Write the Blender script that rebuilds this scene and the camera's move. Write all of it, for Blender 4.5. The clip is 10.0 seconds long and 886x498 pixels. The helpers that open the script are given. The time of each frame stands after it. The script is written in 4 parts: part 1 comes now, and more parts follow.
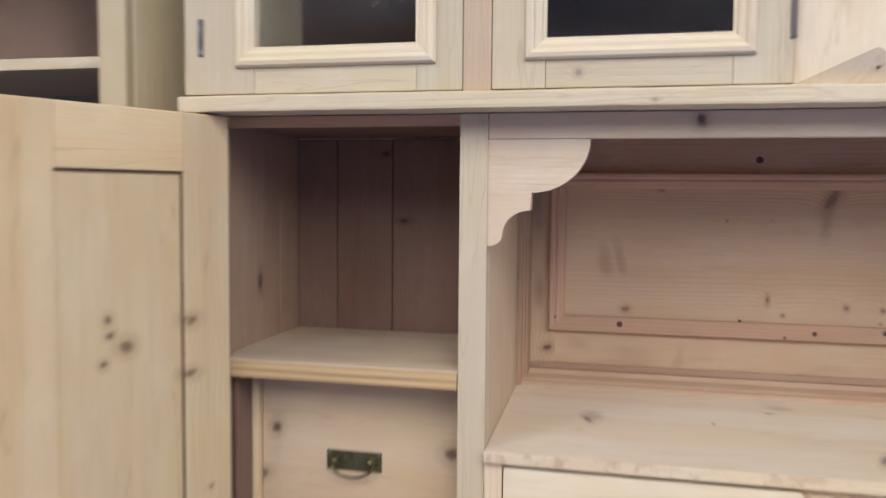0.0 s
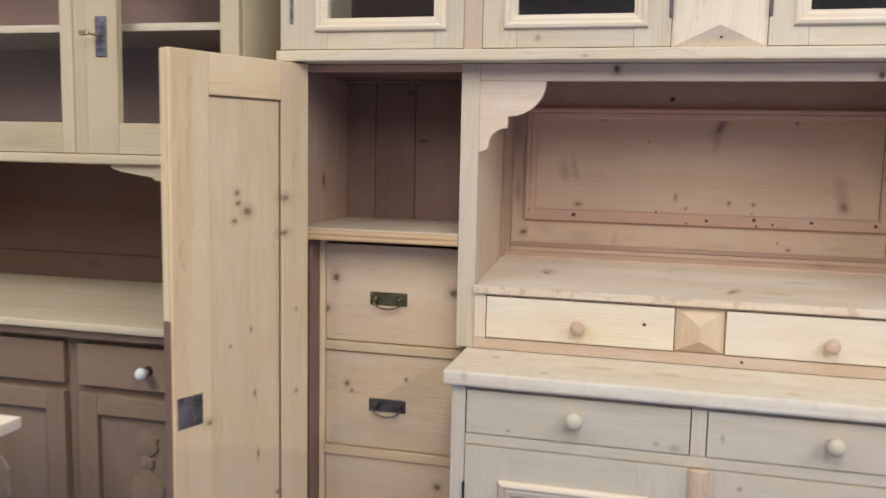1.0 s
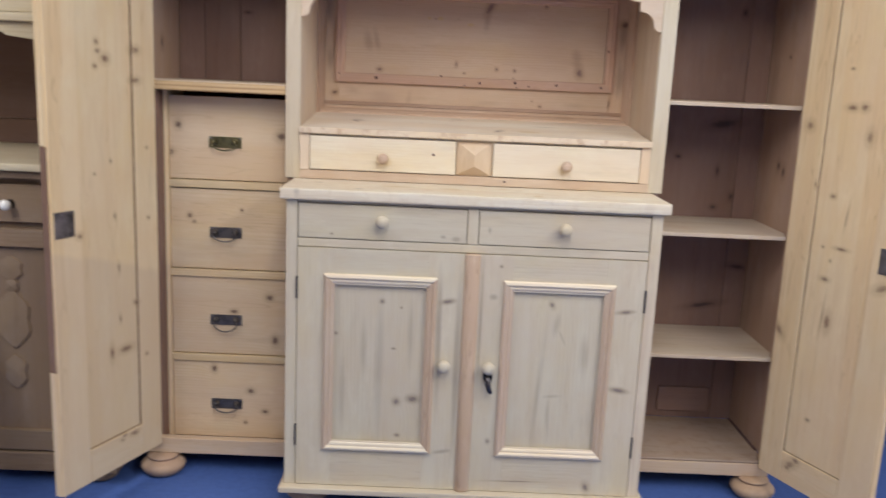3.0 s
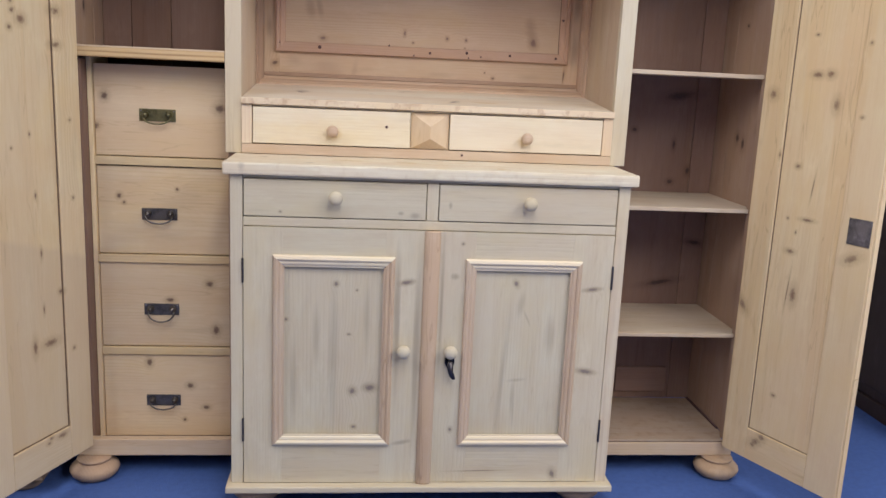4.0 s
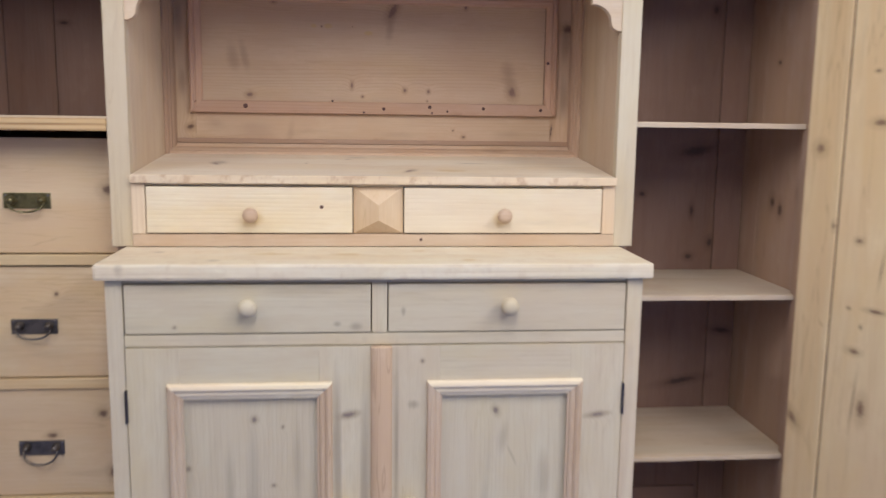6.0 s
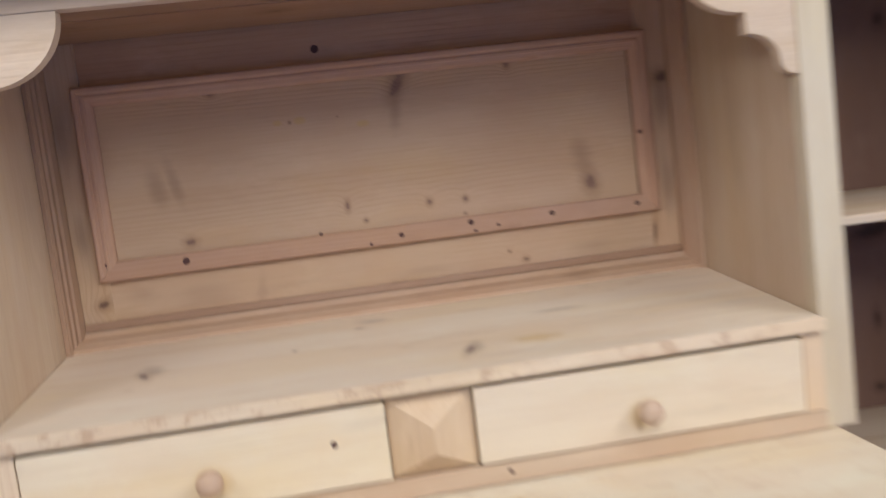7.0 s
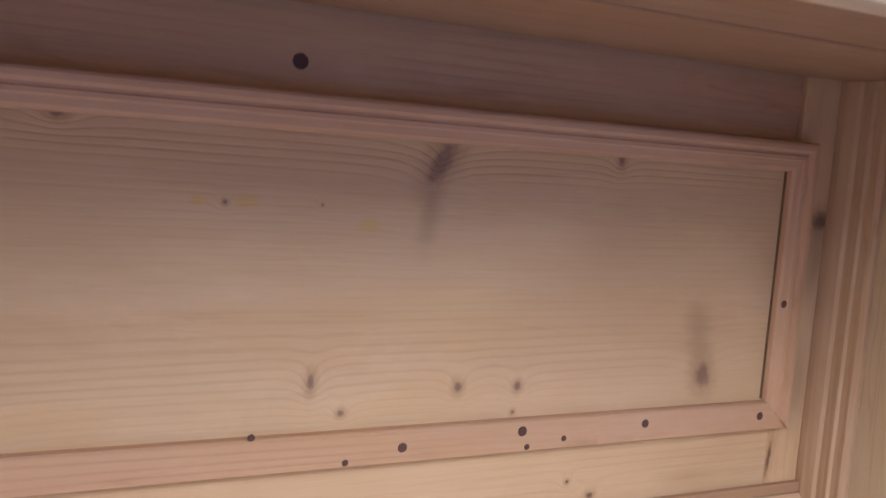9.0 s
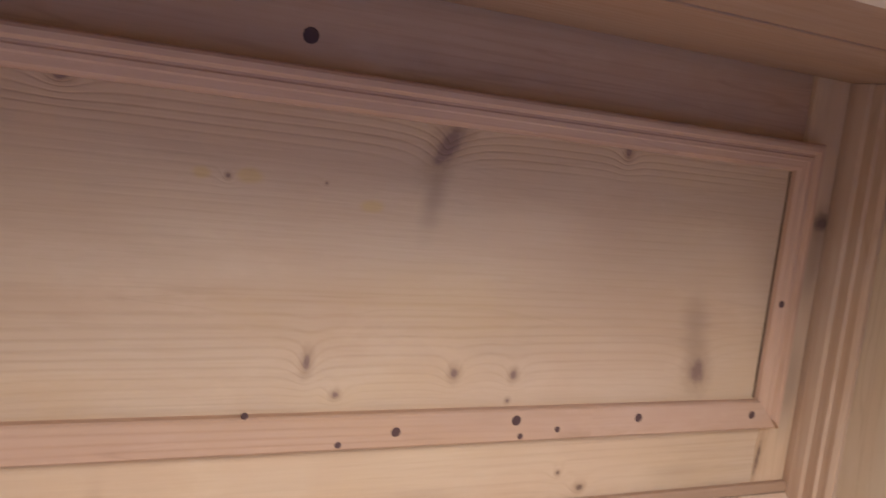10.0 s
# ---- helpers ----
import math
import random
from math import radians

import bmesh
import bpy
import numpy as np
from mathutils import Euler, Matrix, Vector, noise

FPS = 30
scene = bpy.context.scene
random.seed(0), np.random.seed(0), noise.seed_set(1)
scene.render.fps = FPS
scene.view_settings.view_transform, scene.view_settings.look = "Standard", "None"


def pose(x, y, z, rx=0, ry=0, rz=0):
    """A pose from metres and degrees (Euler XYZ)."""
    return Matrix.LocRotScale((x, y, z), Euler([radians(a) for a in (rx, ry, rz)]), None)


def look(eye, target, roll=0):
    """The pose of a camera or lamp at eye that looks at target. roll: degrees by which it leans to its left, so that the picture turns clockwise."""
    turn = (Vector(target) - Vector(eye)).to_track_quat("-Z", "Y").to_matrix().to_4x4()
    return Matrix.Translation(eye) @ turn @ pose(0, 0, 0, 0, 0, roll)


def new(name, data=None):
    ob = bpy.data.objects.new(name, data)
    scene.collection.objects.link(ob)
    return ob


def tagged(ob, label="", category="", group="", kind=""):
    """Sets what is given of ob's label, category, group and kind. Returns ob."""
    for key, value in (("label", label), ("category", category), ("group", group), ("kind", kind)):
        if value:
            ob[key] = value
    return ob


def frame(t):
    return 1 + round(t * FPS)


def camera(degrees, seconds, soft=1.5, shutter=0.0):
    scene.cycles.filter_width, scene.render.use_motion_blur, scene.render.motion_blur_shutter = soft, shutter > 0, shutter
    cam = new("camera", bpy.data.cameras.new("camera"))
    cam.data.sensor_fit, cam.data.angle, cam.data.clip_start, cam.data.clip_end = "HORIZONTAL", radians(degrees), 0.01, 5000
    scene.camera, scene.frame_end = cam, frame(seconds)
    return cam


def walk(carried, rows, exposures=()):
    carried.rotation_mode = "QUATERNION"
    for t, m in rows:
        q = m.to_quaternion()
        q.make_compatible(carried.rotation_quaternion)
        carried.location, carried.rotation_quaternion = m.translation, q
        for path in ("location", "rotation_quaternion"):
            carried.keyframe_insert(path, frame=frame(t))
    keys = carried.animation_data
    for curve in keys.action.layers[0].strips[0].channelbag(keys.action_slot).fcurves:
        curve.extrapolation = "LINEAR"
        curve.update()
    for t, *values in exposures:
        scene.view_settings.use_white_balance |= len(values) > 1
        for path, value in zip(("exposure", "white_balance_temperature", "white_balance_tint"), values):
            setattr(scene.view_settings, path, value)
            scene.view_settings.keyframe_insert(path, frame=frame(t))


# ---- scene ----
cam = camera(55.1, 10.0, shutter=0.5)
PATH = [
    (0, (-0.282, -1.037, 1.486), (-0.743, 0.904, 1.355), 0.5),
    (0.2, (-0.229, -1.210, 1.480), (-0.717, 0.723, 1.321), 1.3),
    (0.5, (-0.114, -1.408, 1.426), (-0.617, 0.513, 1.184), 1.2),
    (0.7, (-0.084, -1.524, 1.423), (-0.600, 0.389, 1.145), 0.9),
    (1, (-0.105, -1.711, 1.412), (-0.591, 0.215, 1.177), 1.2),
    (1.5, (-0.144, -1.973, 1.372), (-0.548, -0.036, 1.081), 1.6),
    (2, (-0.101, -2.170, 1.309), (-0.411, -0.221, 0.983), 0.3),
    (2.5, (-0.092, -2.292, 1.271), (-0.267, -0.332, 0.915), 0.7),
    (3, (-0.106, -2.272, 1.251), (-0.087, -0.311, 0.857), 2.6),
    (3.2, (-0.130, -2.220, 1.238), (-0.035, -0.263, 0.836), 3.1),
    (4.5, (-0.210, -2.127, 1.167), (0.006, -0.180, 0.761), 2.5),
    (5, (-0.187, -2.092, 1.183), (0.037, -0.137, 0.823), 2.2),
    (5.2, (-0.151, -2.039, 1.198), (0.089, -0.081, 0.872), 1.9),
    (6.3, (-0.029, -1.349, 1.236), (0.152, 0.623, 0.954), 0.5),
    (6.5, (-0.052, -1.181, 1.290), (0.165, 0.792, 1.039), -0.6),
    (7, (-0.087, -0.790, 1.350), (0.157, 1.185, 1.146), -6.9),
    (7.2, (-0.115, -0.627, 1.394), (0.107, 1.349, 1.181), -7.5),
    (7.5, (-0.178, -0.433, 1.430), (0.196, 1.529, 1.346), -6.0),
    (7.7, (-0.239, -0.322, 1.440), (0.397, 1.574, 1.417), -6.1),
    (8, (-0.322, -0.195, 1.481), (0.372, 1.673, 1.310), -5.1),
    (8.2, (-0.351, -0.160, 1.449), (0.250, 1.747, 1.401), -3.9),
    (8.5, (-0.330, -0.119, 1.458), (0.299, 1.779, 1.433), -1.3),
    (8.7, (-0.285, -0.090, 1.495), (0.436, 1.770, 1.343), 1.6),
    (9, (-0.255, -0.056, 1.483), (0.585, 1.747, 1.275), 4.1),
    (9.2, (-0.257, -0.030, 1.476), (0.576, 1.775, 1.256), 4.7),
    (9.5, (-0.267, -0.014, 1.483), (0.544, 1.800, 1.256), 5.9),
    (10, (-0.264, -0.042, 1.480), (0.608, 1.742, 1.241), 6.8),
]
walk(cam, [(t, look(eye, target, roll)) for t, eye, target, roll in PATH],
     exposures=[(0, -0.01, 6500, 9), (1.5, 0.0, 6500, 9), (2.5, -0.02, 6500, 10), (4.5, 0.0, 6550, 10), (6.5, -0.04, 6600, 11), (7, -0.1, 6650, 11), (7.5, -0.2, 6900, 14), (8.2, 0.08, 6750, 13), (8.5, 0.2, 6700, 12), (9.2, 0.36, 6700, 12), (10, 0.38, 6700, 12)])

# ---------------------------------------------------------------- light
world = bpy.data.worlds.new("world")
scene.world = world
world.use_nodes = True
world.node_tree.nodes["Background"].inputs[0].default_value = (0.5, 0.5, 0.55, 1)
world.node_tree.nodes["Background"].inputs[1].default_value = 0.05


def tube_lamp(x, y0, y1, power):
    data = bpy.data.lights.new("tube_light", "AREA")
    data.shape, data.size, data.size_y = "RECTANGLE", 0.35, y1 - y0
    data.energy, data.color = power, (1.0, 0.978, 0.948)
    ob = new("tube_light", data)
    ob.matrix_world = pose(x, (y0 + y1) / 2, 2.86)
    return ob


LAMPS = [(-2.0, -4.2, -0.8, 93), (0.1, -4.2, -0.8, 73), (2.2, -4.2, -0.8, 118)]
for lx, l0, l1, lp in LAMPS:
    tube_lamp(lx, l0, l1, lp)


# ---------------------------------------------------------------- materials
class Nodes:
    """Short hands for building a node tree."""

    def __init__(self, name):
        self.mat = bpy.data.materials.new(name)
        self.mat.use_nodes = True
        self.tree = self.mat.node_tree
        self.bsdf = self.tree.nodes["Principled BSDF"]

    def put(self, socket, value):
        if isinstance(value, bpy.types.NodeSocket):
            self.tree.links.new(value, socket)
        elif value is not None:
            if socket.type == "RGBA" and len(value) == 3:
                value = (*value, 1)
            socket.default_value = value

    def node(self, kind, out=0, ins=(), **props):
        n = self.tree.nodes.new(kind)
        for key, value in props.items():
            setattr(n, key, value)
        for i, value in enumerate(ins):
            self.put(n.inputs[i], value)
        return n.outputs[out]

    def math(self, op, a, b=None, c=None, clamp=False):
        return self.node("ShaderNodeMath", 0, (a, b, c), operation=op, use_clamp=clamp)

    def vec(self, op, a, b=None):
        return self.node("ShaderNodeVectorMath", 1 if op in ("LENGTH", "DOT_PRODUCT") else 0, (a, b), operation=op)

    def noise(self, vector, scale, detail=2.0, rough=0.5, distortion=0.0):
        n = self.tree.nodes.new("ShaderNodeTexNoise")
        self.put(n.inputs["Vector"], vector)
        n.inputs["Scale"].default_value = scale
        n.inputs["Detail"].default_value = detail
        n.inputs["Roughness"].default_value = rough
        n.inputs["Distortion"].default_value = distortion
        return n.outputs["Fac"]

    def span(self, value, a, b, c=0.0, d=1.0):
        return self.node("ShaderNodeMapRange", 0, (value, a, b, c, d), interpolation_type="SMOOTHSTEP")

    def mix(self, fac, a, b, blend="MIX"):
        n = self.tree.nodes.new("ShaderNodeMix")
        n.data_type, n.blend_type = "RGBA", blend
        self.put(n.inputs[0], fac)
        self.put(n.inputs[6], a)
        self.put(n.inputs[7], b)
        return n.outputs[2]

    def bump(self, height, strength, distance):
        n = self.tree.nodes.new("ShaderNodeBump")
        n.inputs["Strength"].default_value = strength
        n.inputs["Distance"].default_value = distance
        self.put(n.inputs["Height"], height)
        self.put(self.bsdf.inputs["Normal"], n.outputs[0])


def shade(colour, k):
    return tuple(min(1.0, c * k) for c in colour)


def upright(rows, plane):
    """Marks (x, z, half width, half height, lean) on the upright plane y = plane."""
    return [((x, plane, z), (rx, 0.03, rz), (0, -turn if rx > rz else turn, 0)) for x, z, rx, rz, turn in rows]


def level(rows, z):
    """Marks (x, y, half width, half depth, turn) on a level board at height z."""
    return [((x, y, z), (rx, ry, 0.03), (0, 0, turn)) for x, y, rx, ry, turn in rows]


def swung(rows, hinge, angle):
    """Marks (distance from the hinge, z, half width, half height, lean) on a door that stands open."""
    a = radians(angle)
    return [((hinge[0] + u * math.cos(a), hinge[1] + u * math.sin(a), z), (rx, 0.03, rz), (0, -turn if rx > rz else turn, angle)) for u, z, rx, rz, turn in rows]


def nearest(n, place, marks):
    """Distance to the nearest mark, in mark radii."""
    near = None
    for centre, radii, turn in marks:
        m = n.tree.nodes.new("ShaderNodeMapping")
        m.vector_type = "TEXTURE"
        n.put(m.inputs[0], place)
        m.inputs[1].default_value = centre
        m.inputs[2].default_value = [radians(a) for a in turn]
        m.inputs[3].default_value = radii
        d = n.vec("LENGTH", m.outputs[0])
        near = d if near is None else n.math("MINIMUM", near, d)
    return near


def pine(name, axis, base, late=None, rings=95.0, contrast=0.3, knots=(), smudges=(), stains=(), wild=0.5, grainy=(), rough=0.6, blot=0.35, stain=(0.11, 0.06, 0.05), mottle=0.0, vary=0.18, dirt=0.6, bands=0.4, lower_tone=None):
    """Stripped pine with its grain along axis, with knots, grey smudges and yellow stains at given marks, and scattered small knots."""
    n = Nodes(name)
    late = late or (base[0] * 0.66, base[1] * 0.54, base[2] * 0.44)
    along = {"x": (0.05, 1, 1), "y": (1, 0.05, 1), "z": (1, 1, 0.05)}[axis]
    across = {"x": (0, 0.75, 1), "y": (1, 0, 0.75), "z": (1, 0.75, 0)}[axis]
    rand = n.node("ShaderNodeObjectInfo", 5)
    shift = n.node("ShaderNodeCombineXYZ", 0, (n.math("MULTIPLY", rand, 17.3), n.math("MULTIPLY", rand, 9.1), n.math("MULTIPLY", rand, 23.7)))
    p = n.vec("ADD", n.node("ShaderNodeTexCoord", 3), shift)
    ps = n.vec("MULTIPLY", p, along)
    place = n.node("ShaderNodeNewGeometry", 0)
    near = nearest(n, place, knots) if knots else None
    if wild:
        cell = n.tree.nodes.new("ShaderNodeTexVoronoi")
        cell.inputs["Scale"].default_value = 6.5
        n.put(cell.inputs["Vector"], n.vec("MULTIPLY", p, tuple(0.6 if a < 1 else 1 for a in along)))
        pick = n.math("GREATER_THAN", n.node("ShaderNodeSeparateColor", 0, (cell.outputs["Color"],)), 1.0 - wild)
        small = n.math("ADD", n.math("MULTIPLY", cell.outputs["Distance"], 14.0), n.math("MULTIPLY", n.math("SUBTRACT", 1.0, pick), 9.0))
        near = small if near is None else n.math("MINIMUM", near, small)
    # growth rings: fine, uneven, in patches
    wide = n.noise(ps, 5.0, 3.0, 0.5)
    warp = n.math("ADD", n.math("MULTIPLY", wide, 9.0), n.math("MULTIPLY", n.noise(ps, 26.0, 2.0), 1.6))
    u = n.vec("DOT_PRODUCT", p, across)
    phase = n.math("ADD", n.math("MULTIPLY", u, rings), warp)
    if near is not None:
        phase = n.math("ADD", phase, n.math("MULTIPLY", n.math("POWER", 2.718, n.math("MULTIPLY", near, -0.55)), 3.0))
    wave = n.math("ADD", n.math("MULTIPLY", n.math("SINE", n.math("MULTIPLY", phase, 6.2832)), 0.5), 0.5)
    patch = n.span(n.noise(n.vec("MULTIPLY", p, tuple(0.3 if a < 1 else 1 for a in along)), 7.0, 2.0), 0.42, 0.72)
    if grainy:
        d = n.math("ADD", nearest(n, place, grainy), n.math("MULTIPLY", n.math("SUBTRACT", n.noise(ps, 12, 3), 0.5), 1.2))
        patch = n.math("ADD", n.math("MULTIPLY", patch, 0.5), n.math("MULTIPLY", n.span(d, 1.3, 0.5), 1.1))
    lines = n.math("MULTIPLY", n.math("POWER", wave, 3.5), n.math("ADD", n.math("MULTIPLY", patch, 0.9), 0.1))
    fibre = n.noise(n.vec("MULTIPLY", p, tuple(0.6 if a < 1 else 16 for a in along)), 22.0, 3.0, 0.6)
    streak = n.noise(n.vec("MULTIPLY", p, tuple(0.12 if a < 1 else 1 for a in along)), 34.0, 4.0, 0.6)
    blotch = n.noise(p, 5.5, 4.0, 0.6)
    colour = n.mix(n.math("MULTIPLY", n.span(streak, 0.34, 0.74), 0.36), base, (base[0] * 0.84, base[1] * 0.74, base[2] * 0.66))
    colour = n.mix(n.math("MULTIPLY", lines, contrast, clamp=True), colour, late)
    colour = n.mix(n.math("MULTIPLY", n.span(fibre, 0.45, 0.75), 0.15), colour, shade(late, 0.95))
    colour = n.mix(n.math("MULTIPLY", n.span(blotch, 0.40, 0.70), blot), colour, (base[0] * 0.90, base[1] * 0.77, base[2] * 0.69))
    # heartwood: broad soft bands and a few thin dark seams along the grain
    heart = n.noise(n.vec("MULTIPLY", p, tuple(0.035 if a < 1 else 1 for a in along)), 12.0, 3.0, 0.55, 0.3)
    colour = n.mix(n.math("MULTIPLY", n.span(heart, 0.46, 0.62), bands), colour, (base[0] * 0.90, base[1] * 0.78, base[2] * 0.66))
    seam = n.noise(n.vec("MULTIPLY", p, tuple(0.07 if a < 1 else 1 for a in along)), 41.0, 2.0, 0.5, 0.4)
    seam = n.math("MULTIPLY", n.span(n.math("ABSOLUTE", n.math("SUBTRACT", seam, 0.5)), 0.022, 0.0), n.span(heart, 0.42, 0.60))
    colour = n.mix(n.math("MULTIPLY", seam, bands * 0.75), colour, shade(late, 0.85))
    worn = n.noise(n.vec("MULTIPLY", p, tuple(0.4 if a < 1 else 1 for a in along)), 17.0, 5.0, 0.68)
    colour = n.mix(n.math("MULTIPLY", n.span(worn, 0.52, 0.74), 0.35), colour, tuple(min(0.84, c * 1.10 + 0.045) for c in base))
    yellow = n.span(n.noise(n.vec("MULTIPLY", p, tuple(0.35 if a < 1 else 1 for a in along)), 9.0, 4.0, 0.62), 0.46, 0.72)
    colour = n.mix(n.math("MULTIPLY", yellow, 0.42), colour, (base[0] * 0.97, base[1] * 0.88, base[2] * 0.68))
    grey = n.span(n.noise(n.vec("MULTIPLY", p, tuple(0.2 if a < 1 else 1.3 for a in along)), 13.0, 4.0, 0.65), 0.56, 0.76)
    colour = n.mix(n.math("MULTIPLY", grey, 0.38), colour, (base[0] * 0.66, base[1] * 0.62, base[2] * 0.60))
    pink = n.span(n.noise(n.vec("MULTIPLY", p, tuple(0.5 if a < 1 else 1 for a in along)), 3.6, 3.0, 0.55), 0.46, 0.66)
    colour = n.mix(n.math("MULTIPLY", pink, 0.3), colour, (base[0] * 0.97, base[1] * 0.89, base[2] * 0.90))
    if mottle:
        spots = n.noise(n.vec("MULTIPLY", p, (1, 1, 0.7)), 30.0, 4.0, 0.65)
        colour = n.mix(n.math("MULTIPLY", n.span(spots, 0.50, 0.66), mottle), colour, (base[0] * 0.68, base[1] * 0.55, base[2] * 0.48))
    if stains:
        d = n.math("ADD", nearest(n, place, stains), n.math("MULTIPLY", n.math("SUBTRACT", n.noise(p, 40, 3), 0.5), 1.0))
        colour = n.mix(n.math("MULTIPLY", n.span(d, 1.2, 0.4), 0.55), colour, (0.58, 0.40, 0.17))
    if smudges:
        d = n.math("ADD", nearest(n, place, smudges), n.math("MULTIPLY", n.math("SUBTRACT", n.noise(ps, 60, 3), 0.5), 1.0))
        colour = n.mix(n.math("MULTIPLY", n.span(d, 1.25, 0.1), dirt), colour, (base[0] * 0.46, base[1] * 0.42, base[2] * 0.42))
    if lower_tone:
        # darker, pinker tone below a slanting, slightly ragged edge
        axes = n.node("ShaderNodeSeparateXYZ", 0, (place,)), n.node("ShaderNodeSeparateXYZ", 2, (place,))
        edge = n.math("ADD", axes[1], n.math("MULTIPLY", n.math("SUBTRACT", axes[0], lower_tone[0]), lower_tone[2]))
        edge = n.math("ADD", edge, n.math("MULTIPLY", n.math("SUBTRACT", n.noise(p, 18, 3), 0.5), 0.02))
        colour = n.mix(n.math("MULTIPLY", n.span(edge, lower_tone[1] + 0.012, lower_tone[1] - 0.012), 0.45), colour, (base[0] * 0.74, base[1] * 0.69, base[2] * 0.74))
    if near is not None:
        ragged = n.math("ADD", near, n.math("MULTIPLY", n.math("SUBTRACT", n.noise(p, 150, 3), 0.5), 0.9))
        colour = n.mix(n.math("MULTIPLY", n.span(ragged, 2.5, 0.8), 0.36), colour, shade(late, 0.72))
        colour = n.mix(n.math("MULTIPLY", n.span(ragged, 1.15, 0.3), 0.85), colour, stain)
    tone = n.math("ADD", n.math("MULTIPLY", rand, vary), 0.99 - vary / 2)
    colour = n.mix(1.0, colour, n.node("ShaderNodeCombineColor", 0, (tone, tone, tone)), "MULTIPLY")
    n.put(n.bsdf.inputs["Base Color"], colour)
    n.put(n.bsdf.inputs["Roughness"], n.math("ADD", n.math("MULTIPLY", fibre, 0.25), rough - 0.12))
    n.bsdf.inputs["Specular IOR Level"].default_value = 0.35
    n.bump(n.math("ADD", n.math("MULTIPLY", lines, -0.6), n.math("ADD", n.math("MULTIPLY", fibre, 0.5), n.math("MULTIPLY", worn, 0.7))), 0.4, 0.0012)
    return n.mat


def plain(name, base, rough=0.5, metal=0.0, scale=30.0, amount=0.3, dark=0.6, bump=0.2, distance=0.001):
    n = Nodes(name)
    p = n.node("ShaderNodeTexCoord", 3)
    big, fine = n.noise(p, scale * 0.2, 3.0), n.noise(p, scale, 4.0, 0.65)
    colour = n.mix(n.math("MULTIPLY", n.span(big, 0.35, 0.7), amount), base, shade(base, dark))
    colour = n.mix(n.math("MULTIPLY", n.span(fine, 0.45, 0.75), amount), colour, shade(base, 1.25))
    n.put(n.bsdf.inputs["Base Color"], colour)
    n.put(n.bsdf.inputs["Roughness"], n.math("ADD", n.math("MULTIPLY", fine, 0.25), rough - 0.12))
    n.bsdf.inputs["Metallic"].default_value = metal
    n.bump(fine, bump, distance)
    return n.mat


PALE = (0.63, 0.575, 0.455)      # bleached front of the dresser
CREAM = (0.765, 0.69, 0.555)
HONEY = (0.735, 0.593, 0.38)    # doors
ROSY = (0.54, 0.37, 0.285)      # mouldings and niche
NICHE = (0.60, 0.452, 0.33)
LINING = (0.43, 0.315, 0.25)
DUSKY = (0.235, 0.148, 0.12)    # unstripped insides, darkened further to hold some of their shade
BROWN = (0.26, 0.19, 0.132)    # the neighbour
STRAW = (0.54, 0.47, 0.33)
LHINGE, LSWING = (-0.938, 0.205), -112.0
RHINGE, RSWING = (0.945, 0.205), -66.0

# marks of the wood
DRAWER_KNOTS = [
    (-0.893, 1.08, 0.0101, 0.0118, 0), (-0.92, 0.997, 0.0118, 0.0101, 20), (-0.583, 1.056, 0.0147, 0.0131, 0), (-0.862, 0.805, 0.0068, 0.0085, 20),
    (-0.849, 0.786, 0.0051, 0.0051, 0), (-0.703, 0.827, 0.005, 0.005, 0), (-0.939, 0.774, 0.0051, 0.0068, 0), (-0.616, 0.553, 0.0118, 0.0101, 0),
    (-0.728, 0.504, 0.012, 0.0068, 0), (-0.598, 0.414, 0.0103, 0.0154, 0), (-0.675, 0.242, 0.0106, 0.0088, 0), (-0.629, 0.174, 0.0106, 0.0071, 0),
    (-0.692, 0.135, 0.0054, 0.0054, 0), (-0.791, 0.314, 0.0088, 0.0123, 0),
]
BASE_KNOTS = [
    (-0.246, 0.634, 0.0059, 0.0059, 0), (-0.192, 0.618, 0.0029, 0.0029, 0), (-0.374, 0.536, 0.0045, 0.0045, 0), (-0.211, 0.498, 0.0045, 0.003, 0),
    (-0.198, 0.34, 0.0092, 0.0092, 0), (-0.193, 0.238, 0.0062, 0.0047, 0), (0.08, 0.75, 0.0037, 0.0037, 0), (0.228, 0.644, 0.006, 0.009, -25),
    (0.068, 0.234, 0.0047, 0.0063, 0), (0.36, 0.103, 0.0082, 0.0131, -15), (-0.064, 0.643, 0.0147, 0.0059, 12), (0.433, 0.634, 0.0153, 0.0046, 8),
    (0.431, 0.404, 0.0188, 0.0063, -8), (-0.152, 0.35, 0.0137, 0.0091, 0), (-0.39, 0.821, 0.0036, 0.0029, 0),
    (0.155, 0.113, 0.053, 0.0014, 1),
]
BASE_SMUDGES = [
    (-0.064, 0.643, 0.0294, 0.0088, 10), (-0.152, 0.35, 0.0244, 0.0137, 0), (0.063, 0.662, 0.0133, 0.0103, 0), (0.433, 0.634, 0.0306, 0.0076, 6),
    (0.431, 0.404, 0.0314, 0.0094, -8), (-0.061, 0.197, 0.0376, 0.0078, 10), (0.245, 0.589, 0.012, 0.0376, 10), (0.235, 0.319, 0.0078, 0.0546, 0),
    (-0.049, 0.82, 0.0145, 0.0087, 0), (-0.085, 0.825, 0.0087, 0.0058, 0), (0.042, 0.848, 0.0058, 0.013, 0), (-0.295, 0.497, 0.0134, 0.0896, 0),
    (-0.164, 0.537, 0.0104, 0.1039, 0), (-0.033, 0.44, 0.010, 0.33, 0), (0.030, 0.58, 0.006, 0.20, 0), (-0.085, 0.55, 0.010, 0.22, 0),
]
